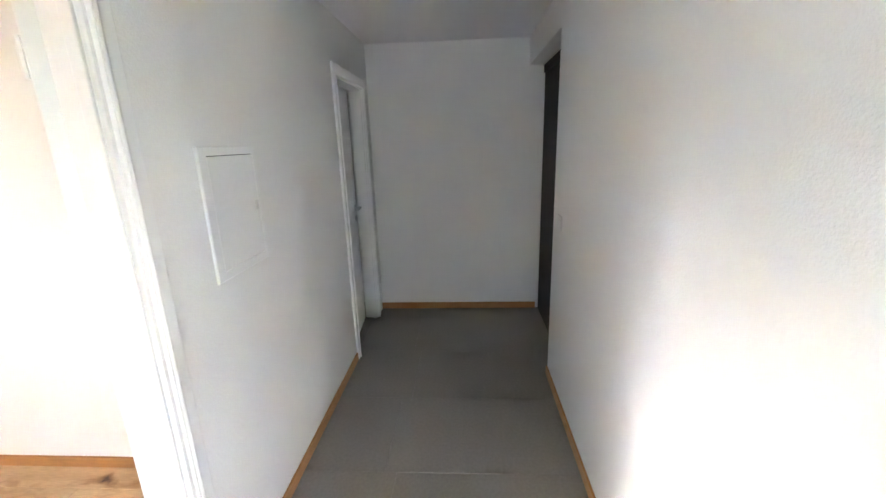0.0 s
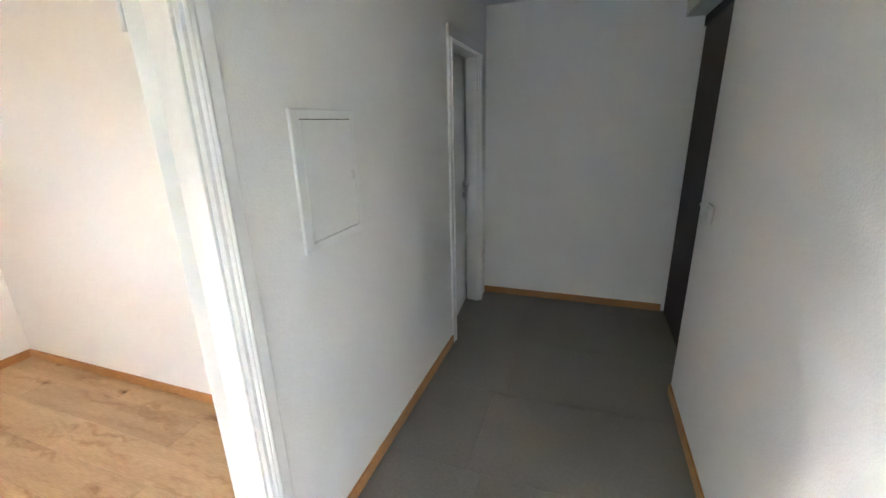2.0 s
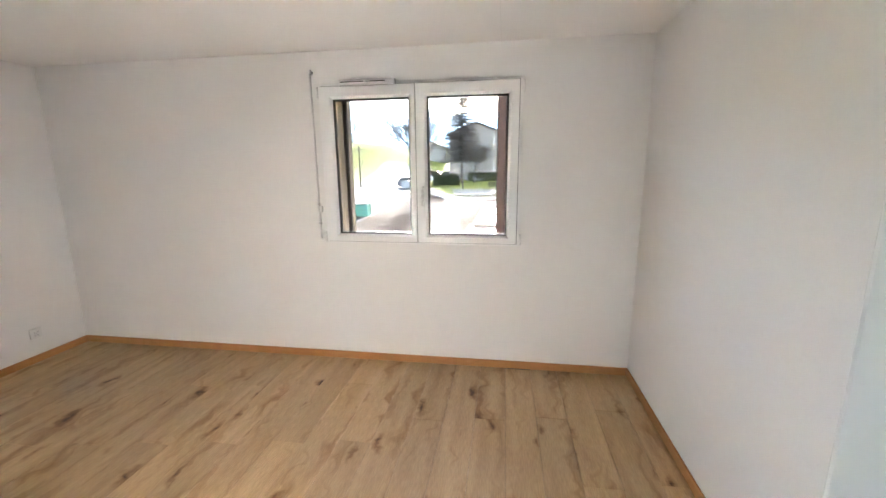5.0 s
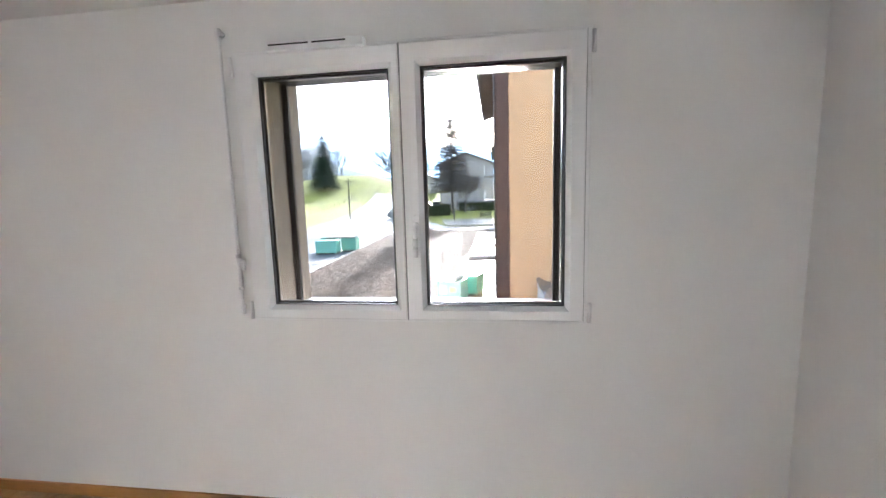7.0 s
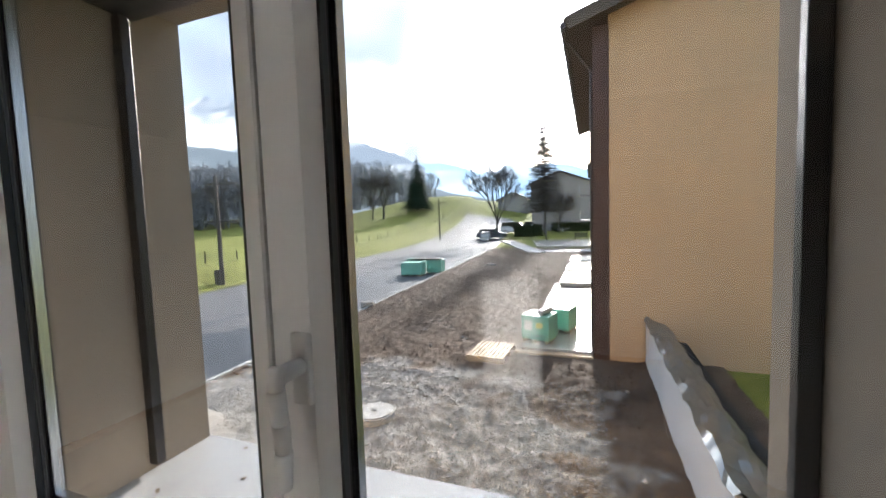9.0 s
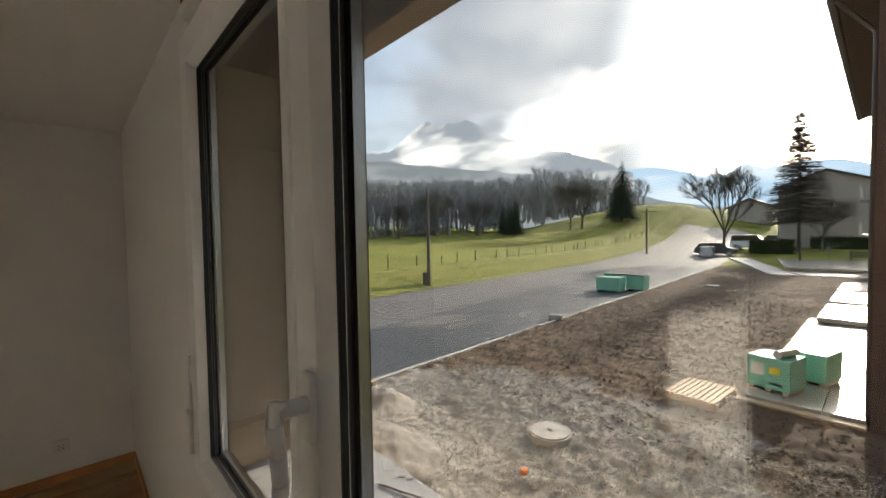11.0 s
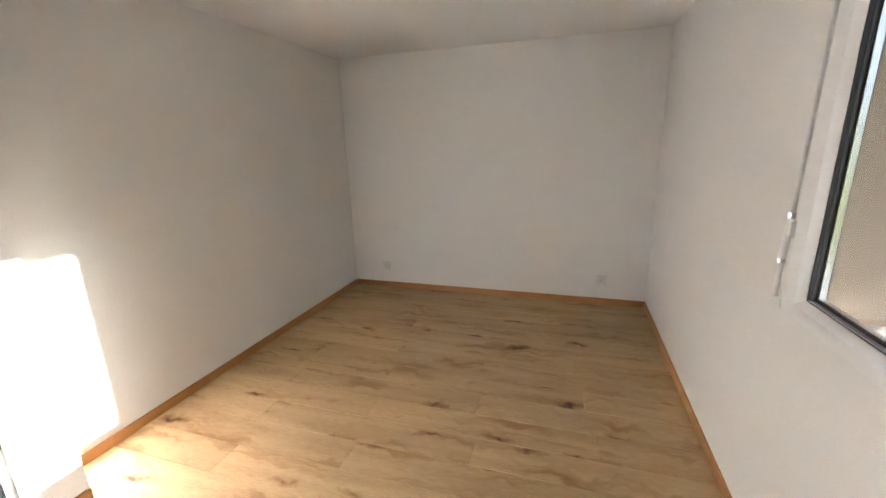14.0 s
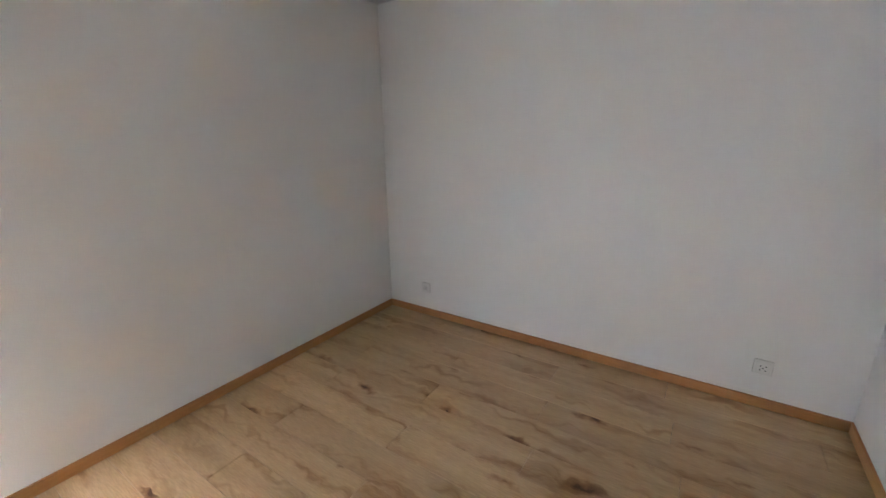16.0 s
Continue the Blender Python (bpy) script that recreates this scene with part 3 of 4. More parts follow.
def soil():
    """Brown soil, with grey gravel round the manhole."""
    m = material("site_soil", (0.046, 0.032, 0.024), 0.95, vary=0.35, bump=1.0, bump_scale=26, stain=0.9, color2=(0.145, 0.104, 0.074), spec=0.15)
    n, l = m.node_tree.nodes, m.node_tree.links
    p = n["Principled BSDF"]
    base = p.inputs["Base Color"].links[0].from_socket
    tc = n.new("ShaderNodeTexCoord")
    no = n.new("ShaderNodeTexNoise")
    no.inputs["Scale"].default_value = 0.9
    no.inputs["Detail"].default_value = 5
    l.new(tc.outputs["Object"], no.inputs["Vector"])
    mp = n.new("ShaderNodeMapping")
    mp.inputs["Location"].default_value = (0.62, -1.35, 0)
    mp.inputs["Scale"].default_value = (0.16, 0.185, 0.0)
    l.new(tc.outputs["Object"], mp.inputs["Vector"])
    ln = n.new("ShaderNodeVectorMath")
    ln.operation = "LENGTH"
    l.new(mp.outputs["Vector"], ln.inputs[0])
    ad = n.new("ShaderNodeMath")
    ad.operation = "ADD"
    l.new(ln.outputs["Value"], ad.inputs[0])
    l.new(no.outputs["Fac"], ad.inputs[1])
    r = n.new("ShaderNodeValToRGB")
    r.color_ramp.elements[0].position, r.color_ramp.elements[1].position = 0.92, 1.10
    r.color_ramp.elements[0].color, r.color_ramp.elements[1].color = (1, 1, 1, 1), (0, 0, 0, 1)
    hf = n.new("ShaderNodeMath")
    hf.operation = "MULTIPLY"
    hf.inputs[1].default_value = 0.8
    l.new(ad.outputs[0], hf.inputs[0])
    l.new(hf.outputs[0], r.inputs["Fac"])
    gv = n.new("ShaderNodeTexVoronoi")
    gv.inputs["Scale"].default_value = 48
    l.new(tc.outputs["Object"], gv.inputs["Vector"])
    gr = n.new("ShaderNodeValToRGB")
    gr.color_ramp.elements[0].color, gr.color_ramp.elements[1].color = (0.075, 0.067, 0.058, 1), (0.46, 0.43, 0.39, 1)
    l.new(gv.outputs["Color"], gr.inputs["Fac"])
    mx = n.new("ShaderNodeMixRGB")
    l.new(r.outputs["Color"], mx.inputs[0])
    l.new(base, mx.inputs[1])
    l.new(gr.outputs["Color"], mx.inputs[2])
    l.new(mx.outputs["Color"], p.inputs["Base Color"])
    return m


SOIL = soil()


def smooth(a, b, v):
    k = min(1.0, max(0.0, (v - a) / (b - a)))
    return k * k * (3 - 2 * k)


def road_left(y):
    return -17.8 - 0.098 * (y - 12) if y < 42 else -20.74 - 0.14 * (y - 42)


def road_right(y):
    return -7.3 - 0.062 * (y - 6) if y < 48 else -9.9 - 0.14 * (y - 48)


def ground_z(x, y):
    z = GZ + smooth(44, 110, y) * 1.7
    d = road_left(y) - x
    if d > 0:
        z += smooth(0.2, 3.2, d) * 1.15 + smooth(8, 60, d) * 0.9 + smooth(60, 170, d) * 4.0
        z += 0.10 * noise.noise((x * 0.5, y * 0.5, 0)) * smooth(0.2, 1.5, d)
        z += 0.5 * noise.noise((x * 0.06, y * 0.06, 3)) * smooth(5, 20, d)
    z += 6.6 * math.exp(-(((x + 44) / 24) ** 2 + ((y - 116) / 25) ** 2)) + 5.0 * math.exp(-(((x + 22) / 26) ** 2 + ((y - 140) / 22) ** 2))
    return z


def sheet(xs, ys, f):
    """Grid mesh over the columns xs(y) and rows ys."""
    verts, faces = [], []
    nx = len(xs(ys[0]))
    for y in ys:
        for x in xs(y):
            verts.append((x, y, f(x, y)))
    for j in range(len(ys) - 1):
        for i in range(nx - 1):
            a = j * nx + i
            faces.append((a, a + 1, a + nx + 1, a + nx))
    me = bpy.data.meshes.new("sheet")
    me.from_pydata(verts, [], faces)
    for p in me.polygons:
        p.use_smooth = True
    return me


def spread(a, b, n, k=1.0):
    return [a + (b - a) * (i / (n - 1)) ** k for i in range(n)]


def sheet_thing(name, xs, ys, f, mat, label, category):
    me = sheet(xs, ys, f)
    me.materials.append(mat)
    ob = tagged(new(name, me), label, category, "", "structure")
    me.name = name
    return ob


gys = [-900, -300, -60, -10] + spread(3.6, 170, 190, 1.7) + [220, 300, 450, 700, 1200]
gx_left = [-1500, -700, -420] + [-300 + i * 6 for i in range(25)]


def ground_columns(y):
    e = road_left(max(y, 4))
    return [min(v, e - 60) for v in gx_left] + [e - d for d in spread(58, 4.6, 40, 0.8)] + [e - d for d in (4, 3.4, 2.8, 2.3, 1.8, 1.3, 0.9, 0.5, 0.2, 0)] + [e + d for d in (1, 3, 6, 10, 15, 20, 26, 34, 46, 70, 120, 300, 900)]


sheet_thing("ground", ground_columns, gys, ground_z, GRASS, "green winter meadow rising to a low hill", "ground")
rys = [-80, -20] + spread(3.6, 100, 100, 1.4)
sheet_thing("grass_bank", lambda y: [road_left(max(y, 4)) - d for d in (3.3, 2.9, 2.5, 2.1, 1.7, 1.3, 0.9, 0.6, 0.3, 0.05)], rys[2:90], lambda x, y: ground_z(x, y) + 0.03 + 0.09 * noise.noise((x * 2.2, y * 2.2, 5)), BANK, "tufted grass bank beside the road", "bank")
sheet_thing("road", lambda y: [road_left(max(y, 4)) + 5.3, road_right(max(y, 4)) - 0.05], rys, lambda x, y: ground_z(x, y) + 0.02, ASPH, "fresh dark asphalt road surface", "road")
sheet_thing("road_worn", lambda y: [road_left(max(y, 4)) + 0.02, road_left(max(y, 4)) + 5.6 + 0.25 * noise.noise((0, y * 0.6, 1))], rys, lambda x, y: ground_z(x, y) + 0.026, ASPH_OLD, "worn pale asphalt strip of the road", "road")
for cx, cy, rx, ry in ((-11.3, 13.2, 0.75, 1.7), (-10.1, 13.4, 0.3, 1.2), (-9.6, 16.5, 0.25, 1.0)):
    bm = B()
    vs = []
    for k in range(28):
        a = k * math.tau / 28
        q = 1 + 0.35 * noise.noise((math.cos(a) * 1.7 + cx, math.sin(a) * 1.7, cy))
        vs.append(bm.verts.new((cx + rx * q * math.cos(a), cy + ry * q * math.sin(a), GZ + 0.0242)))
    bm.faces.new(vs)
    solo("dust_patch", bm, ASPH_OLD, "pale dust patch dried on the dark asphalt", "road patch", "structure")
bm = B()
for y0, y1 in zip(spread(3.6, 47, 24), spread(3.6, 47, 24)[1:]):
    x0, x1 = road_right(y0), road_right(y1)
    vs = [bm.verts.new(p) for p in ((x0 - 0.06, y0, GZ), (x0 + 0.06, y0, GZ), (x1 + 0.06, y1 - 0.006, GZ), (x1 - 0.06, y1 - 0.006, GZ), (x0 - 0.06, y0, GZ + 0.07), (x0 + 0.06, y0, GZ + 0.07), (x1 + 0.06, y1 - 0.006, GZ + 0.07), (x1 - 0.06, y1 - 0.006, GZ + 0.07))]
    for q in ((0, 1, 2, 3), (4, 5, 6, 7), (0, 1, 5, 4), (1, 2, 6, 5), (2, 3, 7, 6), (3, 0, 4, 7)):
        bm.faces.new([vs[i] for i in q])
solo("kerb", bm, KERB, "thin pale concrete kerb edging the road", "kerb", "structure")


MOUNDS = ((-5.65, 6.95, 0.46, 0.55), (-4.1, 5.75, 0.62, 0.95), (-5.3, 6.0, 0.25, 0.7), (-3.2, 5.1, 0.22, 0.8))


def soil_z(x, y):
    z = GZ + 0.05
    z += 0.07 * noise.noise((x * 0.7, y * 0.7, 0)) + 0.06 * noise.noise((x * 2.6, y * 2.6, 2)) + 0.05 * noise.noise((x * 7, y * 7, 4))
    for cx, cy, hh, r in MOUNDS:
        z += hh * math.exp(-((x - cx) ** 2 + (y - cy) ** 2) / (r * r))
    return max(z, GZ + 0.012)


sheet_thing("site_soil", lambda y: spread(road_right(y) + 0.06, 3.0, 190), spread(3.45, 46.5, 420, 1.6), soil_z, SOIL, "bare brown soil and gravel of the building site", "ground")


def pebbles(name, count, region, r0, r1, mat, label):
    verts, faces = [], []
    for k in range(count):
        while True:
            x, y = random.uniform(*region[0]), random.uniform(*region[1])
            if x > road_right(y) + 0.15 and (x < 1.3 or y < 5) and not (x > -1.4 and y > 12) and not any(math.hypot(x - q[0], y - q[1]) < q[3] * 0.9 for q in MOUNDS[:2]):
                break
        r = random.uniform(r0, r1) * random.uniform(0.6, 1.0)
        c = Vector((x, y, soil_z(x, y) + r * 0.15))
        o = len(verts)
        for d in ((1, 0, 0), (-1, 0, 0), (0, 1, 0), (0, -1, 0), (0, 0, 0.7), (0, 0, -0.7)):
            v = Vector(d) * r * random.uniform(0.7, 1.25)
            v.rotate(Euler((0.3 * (k % 5), 0.2 * (k % 7), k)))
            verts.append(c + v)
        faces += [(o + a, o + b, o + t) for a, b in ((0, 2), (2, 1), (1, 3), (3, 0)) for t in (4, 5)]
    me = bpy.data.meshes.new(name)
    me.from_pydata(verts, [], faces)
    me.materials.append(mat)
    tagged(new(name, me), label, "gravel", "", "stuff")


pebbles("gravel", 44000, ((-6.8, 0.6), (4.2, 10.6)), 0.007, 0.021, STONE, "loose grey gravel strewn over the soil")
pebbles("soil_clods", 9000, ((-9, 1.2), (9.2, 26)), 0.010, 0.036, CLOD, "dark brown clods of turned soil")
pebbles("pale_stones", 260, ((-8, 1.0), (7, 30)), 0.03, 0.07, KERB, "scattered pale stones on the soil")

# the building's own outside wall and base
bm = B()
for b in ((-6, WX0, 3.321, 3.335, -1.9, 5.4), (WX1, 7, 3.321, 3.335, -1.9, 5.4), (WX0, WX1, 3.321, 3.335, -1.9, WZ0), (WX0, WX1, 3.321, 3.335, WZ1, 5.4)):
    box(bm, *b)
solo("facade", bm, RENDER_TAN, "tan rendered outside wall of the building", "facade", "structure")
solo("foundation", box(B(), -6, 7, -1.62, 3.32, -1.9, -0.252), CONC, "concrete base under the rooms", "foundation", "structure")

# wing of the building, across the yard
t = empty("building_wing", "tan rendered wing with brown corner board and dark eaves", "building")
part("wall", box(B(), 0.76, 12.0, 12.40, 24.0, -1.85, 8.6), RENDER_TAN, t)
part("corner_board", box(B(), 0.43, 0.759, 12.36, 12.75, -1.8, 5.7, 0.01), material("brown_painted_timber", (0.085, 0.05, 0.04), 0.7, grain=(4, 4, 0.3), vary=0.15), t, "dark brown corner board")
bm = B()
sl = radians(18)
m = pose(-0.12, 12.0, 5.62, 0, -math.degrees(sl), 0)
box(bm, 0, 7.0, -0.1, 12.5, 0.0, 0.16, 0.01, m)
part("roof", bm, ROOF, t)
bm = B()
box(bm, 0.05, 7.0, -0.14, -0.101, -0.10, 0.17, 0.005, m)
part("verge_board", bm, POST, t)
bm = B()
rod(bm, (-0.16, 11.9, 5.64), (-0.16, 24.4, 5.64), 0.07, seg=12)
rod(bm, (-0.10, 12.75, 5.6), (0.40, 12.8, 4.9), 0.04)
rod(bm, (0.40, 12.8, 4.9), (0.40, 12.8, -1.75), 0.04)
part("gutter", bm, ALU, t, "dark metal gutter and downpipe")

# terrace slabs in front of the wing
terrace = empty("terrace", "wet pale terrace slabs beside the wing", "terrace", "structure")
for i in range(3):
    for j in range(9):
        x0, y0 = -1.28 + i * 0.56, 12.55 + j * 1.12
        part("slab", box(B(), x0, x0 + 0.55, y0, y0 + 1.11, GZ + 0.02, GZ + 0.125 + 0.006 * ((i * 5 + j * 3) % 4), 0.006), SLAB, terrace)
part("edge_board", box(B(), -1.42, 0.40, 12.30, 12.50, GZ + 0.0, GZ + 0.08, 0.01), PINE, terrace, "pale timber edge board")


def pallet(name, m, label, boards=7):
    t = empty(name, label, "pallet")
    t.matrix_world = m
    for k in range(boards):
        y = -0.6 + 1.2 * k / (boards - 1)
        part("board", box(B(), -0.4, 0.4, y - 0.06, y + 0.06, 0.118, 0.14, 0.003), PINE, t)
    for x in (-0.35, 0, 0.35):
        part("bearer", box(B(), x - 0.05, x + 0.05, -0.6, 0.6, 0.0, 0.1175, 0.003), PINE, t)
    return t


t = empty("pallet", "pale wooden pallet lying on the soil", "pallet")
t.matrix_world = pose(-1.96, 12.0, GZ + 0.06, 0, 0, -4)
for k in range(9):
    part("board", box(B(), -0.40 + k * 0.1, -0.325 + k * 0.1, -0.6, 0.6, 0.118, 0.14, 0.003), PINE, t)
for y in (-0.54, 0, 0.54):
    part("bearer", box(B(), -0.42, 0.50, y - 0.05, y + 0.05, 0.0, 0.1175, 0.003), PINE, t)
for j in range(3):
    pl = pallet("slab_pallet", pose(-0.15, 23.6 + j * 4.6, GZ + 0.03, 0, 0, 90), "wooden pallet loaded with pale slabs", 5)
    part("slab_stack", box(B(), -1.9, 1.9, -0.62, 0.85, 0.142, 0.30, 0.01), SLAB, pl, "stacked pale slabs")


def pack(m, sx, sy, sz, label, sign=True):
    """Film-wrapped insulation pack with its labels on the face turned to -y."""
    t = empty("insulation_pack", label, "building material", "", "insulation packs")
    t.matrix_world = m
    part("wrapped_block", box(B(), -sx / 2, sx / 2, -sy / 2, sy / 2, 0.07, sz, 0.02), WRAP, t, smooth=False)
    for x in (-sx / 2 + 0.08, 0, sx / 2 - 0.08):
        part("foot", box(B(), x - 0.05, x + 0.05, -sy / 2 + 0.02, sy / 2 - 0.02, 0.0, 0.069, 0.004), PINE, t)
    if sign:
        part("paper_label", box(B(), -sx / 2 + 0.08, -sx / 2 + 0.30, -sy / 2 - 0.003, -sy / 2 - 0.0005, sz * 0.45, sz * 0.82), PAPER, t, "white printed label")
        part("yellow_label", box(B(), -sx / 2 + 0.40, -sx / 2 + 0.58, -sy / 2 - 0.003, -sy / 2 - 0.0005, sz * 0.55, sz * 0.76), YELLOW, t, "yellow label")
        part("print_bar", box(B(), sx / 2 - 0.36, sx / 2 - 0.12, -sy / 2 - 0.003, -sy / 2 - 0.0005, sz * 0.24, sz * 0.30), DARK, t, "dark printed line")
    return t


pack(pose(-0.92, 13.30, GZ + 0.13, 0, 0, -14), 0.74, 0.70, 0.70, "turquoise film-wrapped insulation pack with paper labels")
pack(pose(-0.46, 14.45, GZ + 0.13, 0, 0, -14), 0.72, 0.80, 0.66, "turquoise film-wrapped insulation pack", False)
tagged(part("membrane_roll", rod(B(), (-0.86, 12.98, GZ + 0.91), (-0.66, 13.52, GZ + 0.91), 0.08, seg=18), ZINC, None), "grey membrane roll lying on an insulation pack", "roll")
pack(pose(-9.95, 25.2, GZ + 0.03, 0, 0, 4), 1.30, 0.9, 0.82, "turquoise film-wrapped insulation pack beside the kerb", False)
pack(pose(-9.0, 26.6, GZ + 0.03, 0, 0, 4), 0.95, 1.0, 0.85, "turquoise film-wrapped insulation pack beside the kerb", False)
pack(pose(-10.6, 27.2, GZ + 0.03, 0, 0, 4), 1.0, 1.0, 0.85, "turquoise film-wrapped insulation pack beside the kerb", False)
solo("black_sheet", box(B(), -0.95, 0.95, -0.5, 0.5, 0, 0.07, 0.01, pose(-9.55, 26.5, GZ + 0.885, 0, 0, 4)), TYRE, "black boards lying on the insulation packs", "boards")

# manhole
t = empty("manhole", "round concrete manhole cover standing proud of the gravel", "manhole")
part("rim", rod(B(), (-3.15, 8.44, GZ - 0.02), (-3.15, 8.44, GZ + 0.13), 0.345, seg=40), CONC, t)
part("cover", rod(B(), (-3.15, 8.44, GZ + 0.131), (-3.15, 8.44, GZ + 0.15), 0.31, seg=40), CONC, t)
part("grip", box(B(), -3.20, -3.10, 8.42, 8.46, GZ + 0.1502, GZ + 0.156), DARK, t)
t = empty("drain_cover", "small pale drain cover in the soil", "drain")
part("cover", rod(B(), (-6.3, 30.5, GZ + 0.02), (-6.3, 30.5, GZ + 0.14), 0.36, seg=24), KERB, t)
solo("pipe_cap", rod(B(), (-2.80, 7.25, GZ + 0.03), (-2.80, 7.25, GZ + 0.13), 0.055, 0.05, seg=16), ORANGE, "orange plastic pipe cap on the gravel", "pipe cap")
solo("timber_edge", box(B(), -0.06, 0.06, -1.3, 1.3, 0, 0.16, 0.005, pose(-7.05, 6.3, GZ + 0.02, 0, 0, 3)), PINE, "weathered timber board beside the kerb", "board")
solo("kerb_stone", box(B(), -0.25, 0.25, -0.12, 0.12, 0, 0.24, 0.04, pose(-8.0, 16.4, GZ + 0.03, 12, 0, 20)), CONC, "grey stone block lying beside the kerb", "stone")

# street lamp
t = empty("street_lamp", "slim galvanised street lamp with flat head", "street lamp")
part("pole", rod(B(), (-6.85, 6.92, GZ + 0.02), (-7.08, 6.92, 3.46), 0.06, 0.04, seg=14), ZINC, t, smooth=True)
part("head", box(B(), -0.42, 0.08, -0.10, 0.10, 0, 0.07, 0.025, pose(-7.2, 6.92, 3.45, 0, 8, -10)), ZINC, t)

# low parapet with foil
t = empty("parapet", "low white parapet draped with torn silver foil", "parapet")
for k in range(3):
    y0 = 6.4 + k * 1.98
    part("board", box(B(), 1.50, 1.56, y0, y0 + 1.97, GZ, -0.80, 0.006), PANEL, t)
bm = B()
rows = []
for j in range(46):
    y = 6.3 + j * 0.135
    r = []
    for i in range(9):
        s = i / 8
        x = 1.46 + 0.62 * s
        z = -0.77 + 0.03 * math.sin(s * 3.1) - 0.34 * s ** 2 + 0.09 * noise.noise((s * 4, y * 2.2, 1)) + 0.05 * noise.noise((s * 9, y * 6, 2))
        r.append(bm.verts.new((x + 0.05 * noise.noise((y * 3, s * 3, 7)), y, z)))
    rows.append(r)
for a, b in zip(rows, rows[1:]):
    for i in range(8):
        bm.faces.new((a[i], a[i + 1], b[i + 1], b[i]))
part("foil", bm, FOIL, t, "crumpled silver foil sheet")
part("coping", box(B(), 1.57, 2.3, 6.4, 12.39, GZ + 0.05, -1.25), TYRE, t, "dark membrane behind the parapet")

# path and pads further off
for name, pts, lab in (("path", ((-11.2, 57), (-9.4, 57), (-3.6, 40.5), (-5.2, 40.5)), "pale concrete path"), ("paved_pad", ((-5.2, 47.5), (4, 47.5), (4, 57), (-7.0, 57)), "wet pale paved pad"), ("path", ((-3.4, 41.2), (5, 41.2), (5, 43.4), (-4.3, 43.4)), "pale concrete path")):
    bm = B()
    lo = [bm.verts.new((x, y, ground_z(x, y) - 0.1)) for x, y in pts]
    hi = [bm.verts.new((x, y, ground_z(x, y) + 0.10)) for x, y in pts]
    bm.faces.new(hi)
    for k in range(4):
        bm.faces.new((lo[k], lo[(k + 1) % 4], hi[(k + 1) % 4], hi[k]))
    solo(name, bm, SLAB if name == "paved_pad" else CONC, lab + " beyond the bare soil", "path", "structure")


# ---- trees ----
def grow(bm, p, d, length, r, depth, spread_a, rng):
    q = p + d * length
    rod(bm, p, q, r, r * 0.68, 5 if depth > 2 else 3)
    if depth == 0:
        return
    for k in range(3 if depth > 1 else 4):
        ax = Vector((rng.uniform(-1, 1), rng.uniform(-1, 1), rng.uniform(-0.4, 0.4))).normalized()
        e = (Matrix.Rotation(radians(rng.uniform(spread_a * 0.5, spread_a)), 3, ax) @ d)
        e = (e + Vector((0, 0, 0.10))).normalized()
        grow(bm, p.lerp(q, rng.uniform(0.65, 1.0)), e, length * rng.uniform(0.62, 0.86), r * 0.68, depth - 1, spread_a, rng)


def bare_tree(x, y, height, label, seed, spread_a=38, trunk=0.22, depth=5):
    rng = random.Random(seed)
    t = empty("bare_tree", label, "tree")
    t.location = (x, y, ground_z(x, y) - 0.05)
    k = height / 3.7
    bm = B()
    rod(bm, (0, 0, 0), (0.05 * k, 0, k * 0.95), trunk, trunk * 0.72, 8)
    part("trunk", bm, BARK, t)
    bm = B()
    for j in range(4):
        a = j * 1.7 + seed
        d = Vector((math.cos(a) * 0.5, math.sin(a) * 0.5, 1)).normalized()
        grow(bm, Vector((0.05 * k, 0, k * (0.7 + 0.08 * j))), d, k * 0.95, trunk * 0.5, depth, spread_a, rng)
    part("crown", bm, BARK, t, "leafless twiggy crown")
    return t


def fir_mesh(height, width, seed, sparse=1.0):
    rng = random.Random(seed)
    bm = B()
    z = height * 0.10
    while z < height * 0.985:
        f = 1 - z / height
        n = max(5, int(16 * sparse * (0.35 + f)))
        for k in range(n):
            a = rng.uniform(0, math.tau)
            ln = width * (f ** 0.85) * rng.uniform(0.65, 1.1) + 0.1
            tip = Vector((math.cos(a) * ln, math.sin(a) * ln, z - ln * rng.uniform(0.18, 0.42)))
            root = Vector((0, 0, z))
            side = Vector((-math.sin(a), math.cos(a), 0))
            prev = root
            for s in (0.35, 0.6, 0.82, 1.0):
                c = root.lerp(tip, s)
                c.z += 0.10 * ln * math.sin(s * 3)
                w = ln * 0.20 * (1.15 - s) + 0.05
                for sg in (-1, 1):
                    e = c + side * sg * w * rng.uniform(0.8, 1.5) + Vector((0, 0, -w * rng.uniform(0.3, 1.0)))
                    bm.faces.new([bm.verts.new(v) for v in (prev, c, e)])
                prev = c
        z += height * rng.uniform(0.020, 0.032)
    return bm


def fir(x, y, height, width, label, seed, sparse=1.0, mat=None):
    t = empty("fir_tree", label, "tree")
    t.location = (x, y, ground_z(x, y) - 0.05)
    part("trunk", rod(B(), (0, 0, 0), (0, 0, height * 0.97), height * 0.016, 0.02, 8), BARK, t)
    part("crown", fir_mesh(height, width, seed, sparse), mat or NEEDLE, t)
    return t


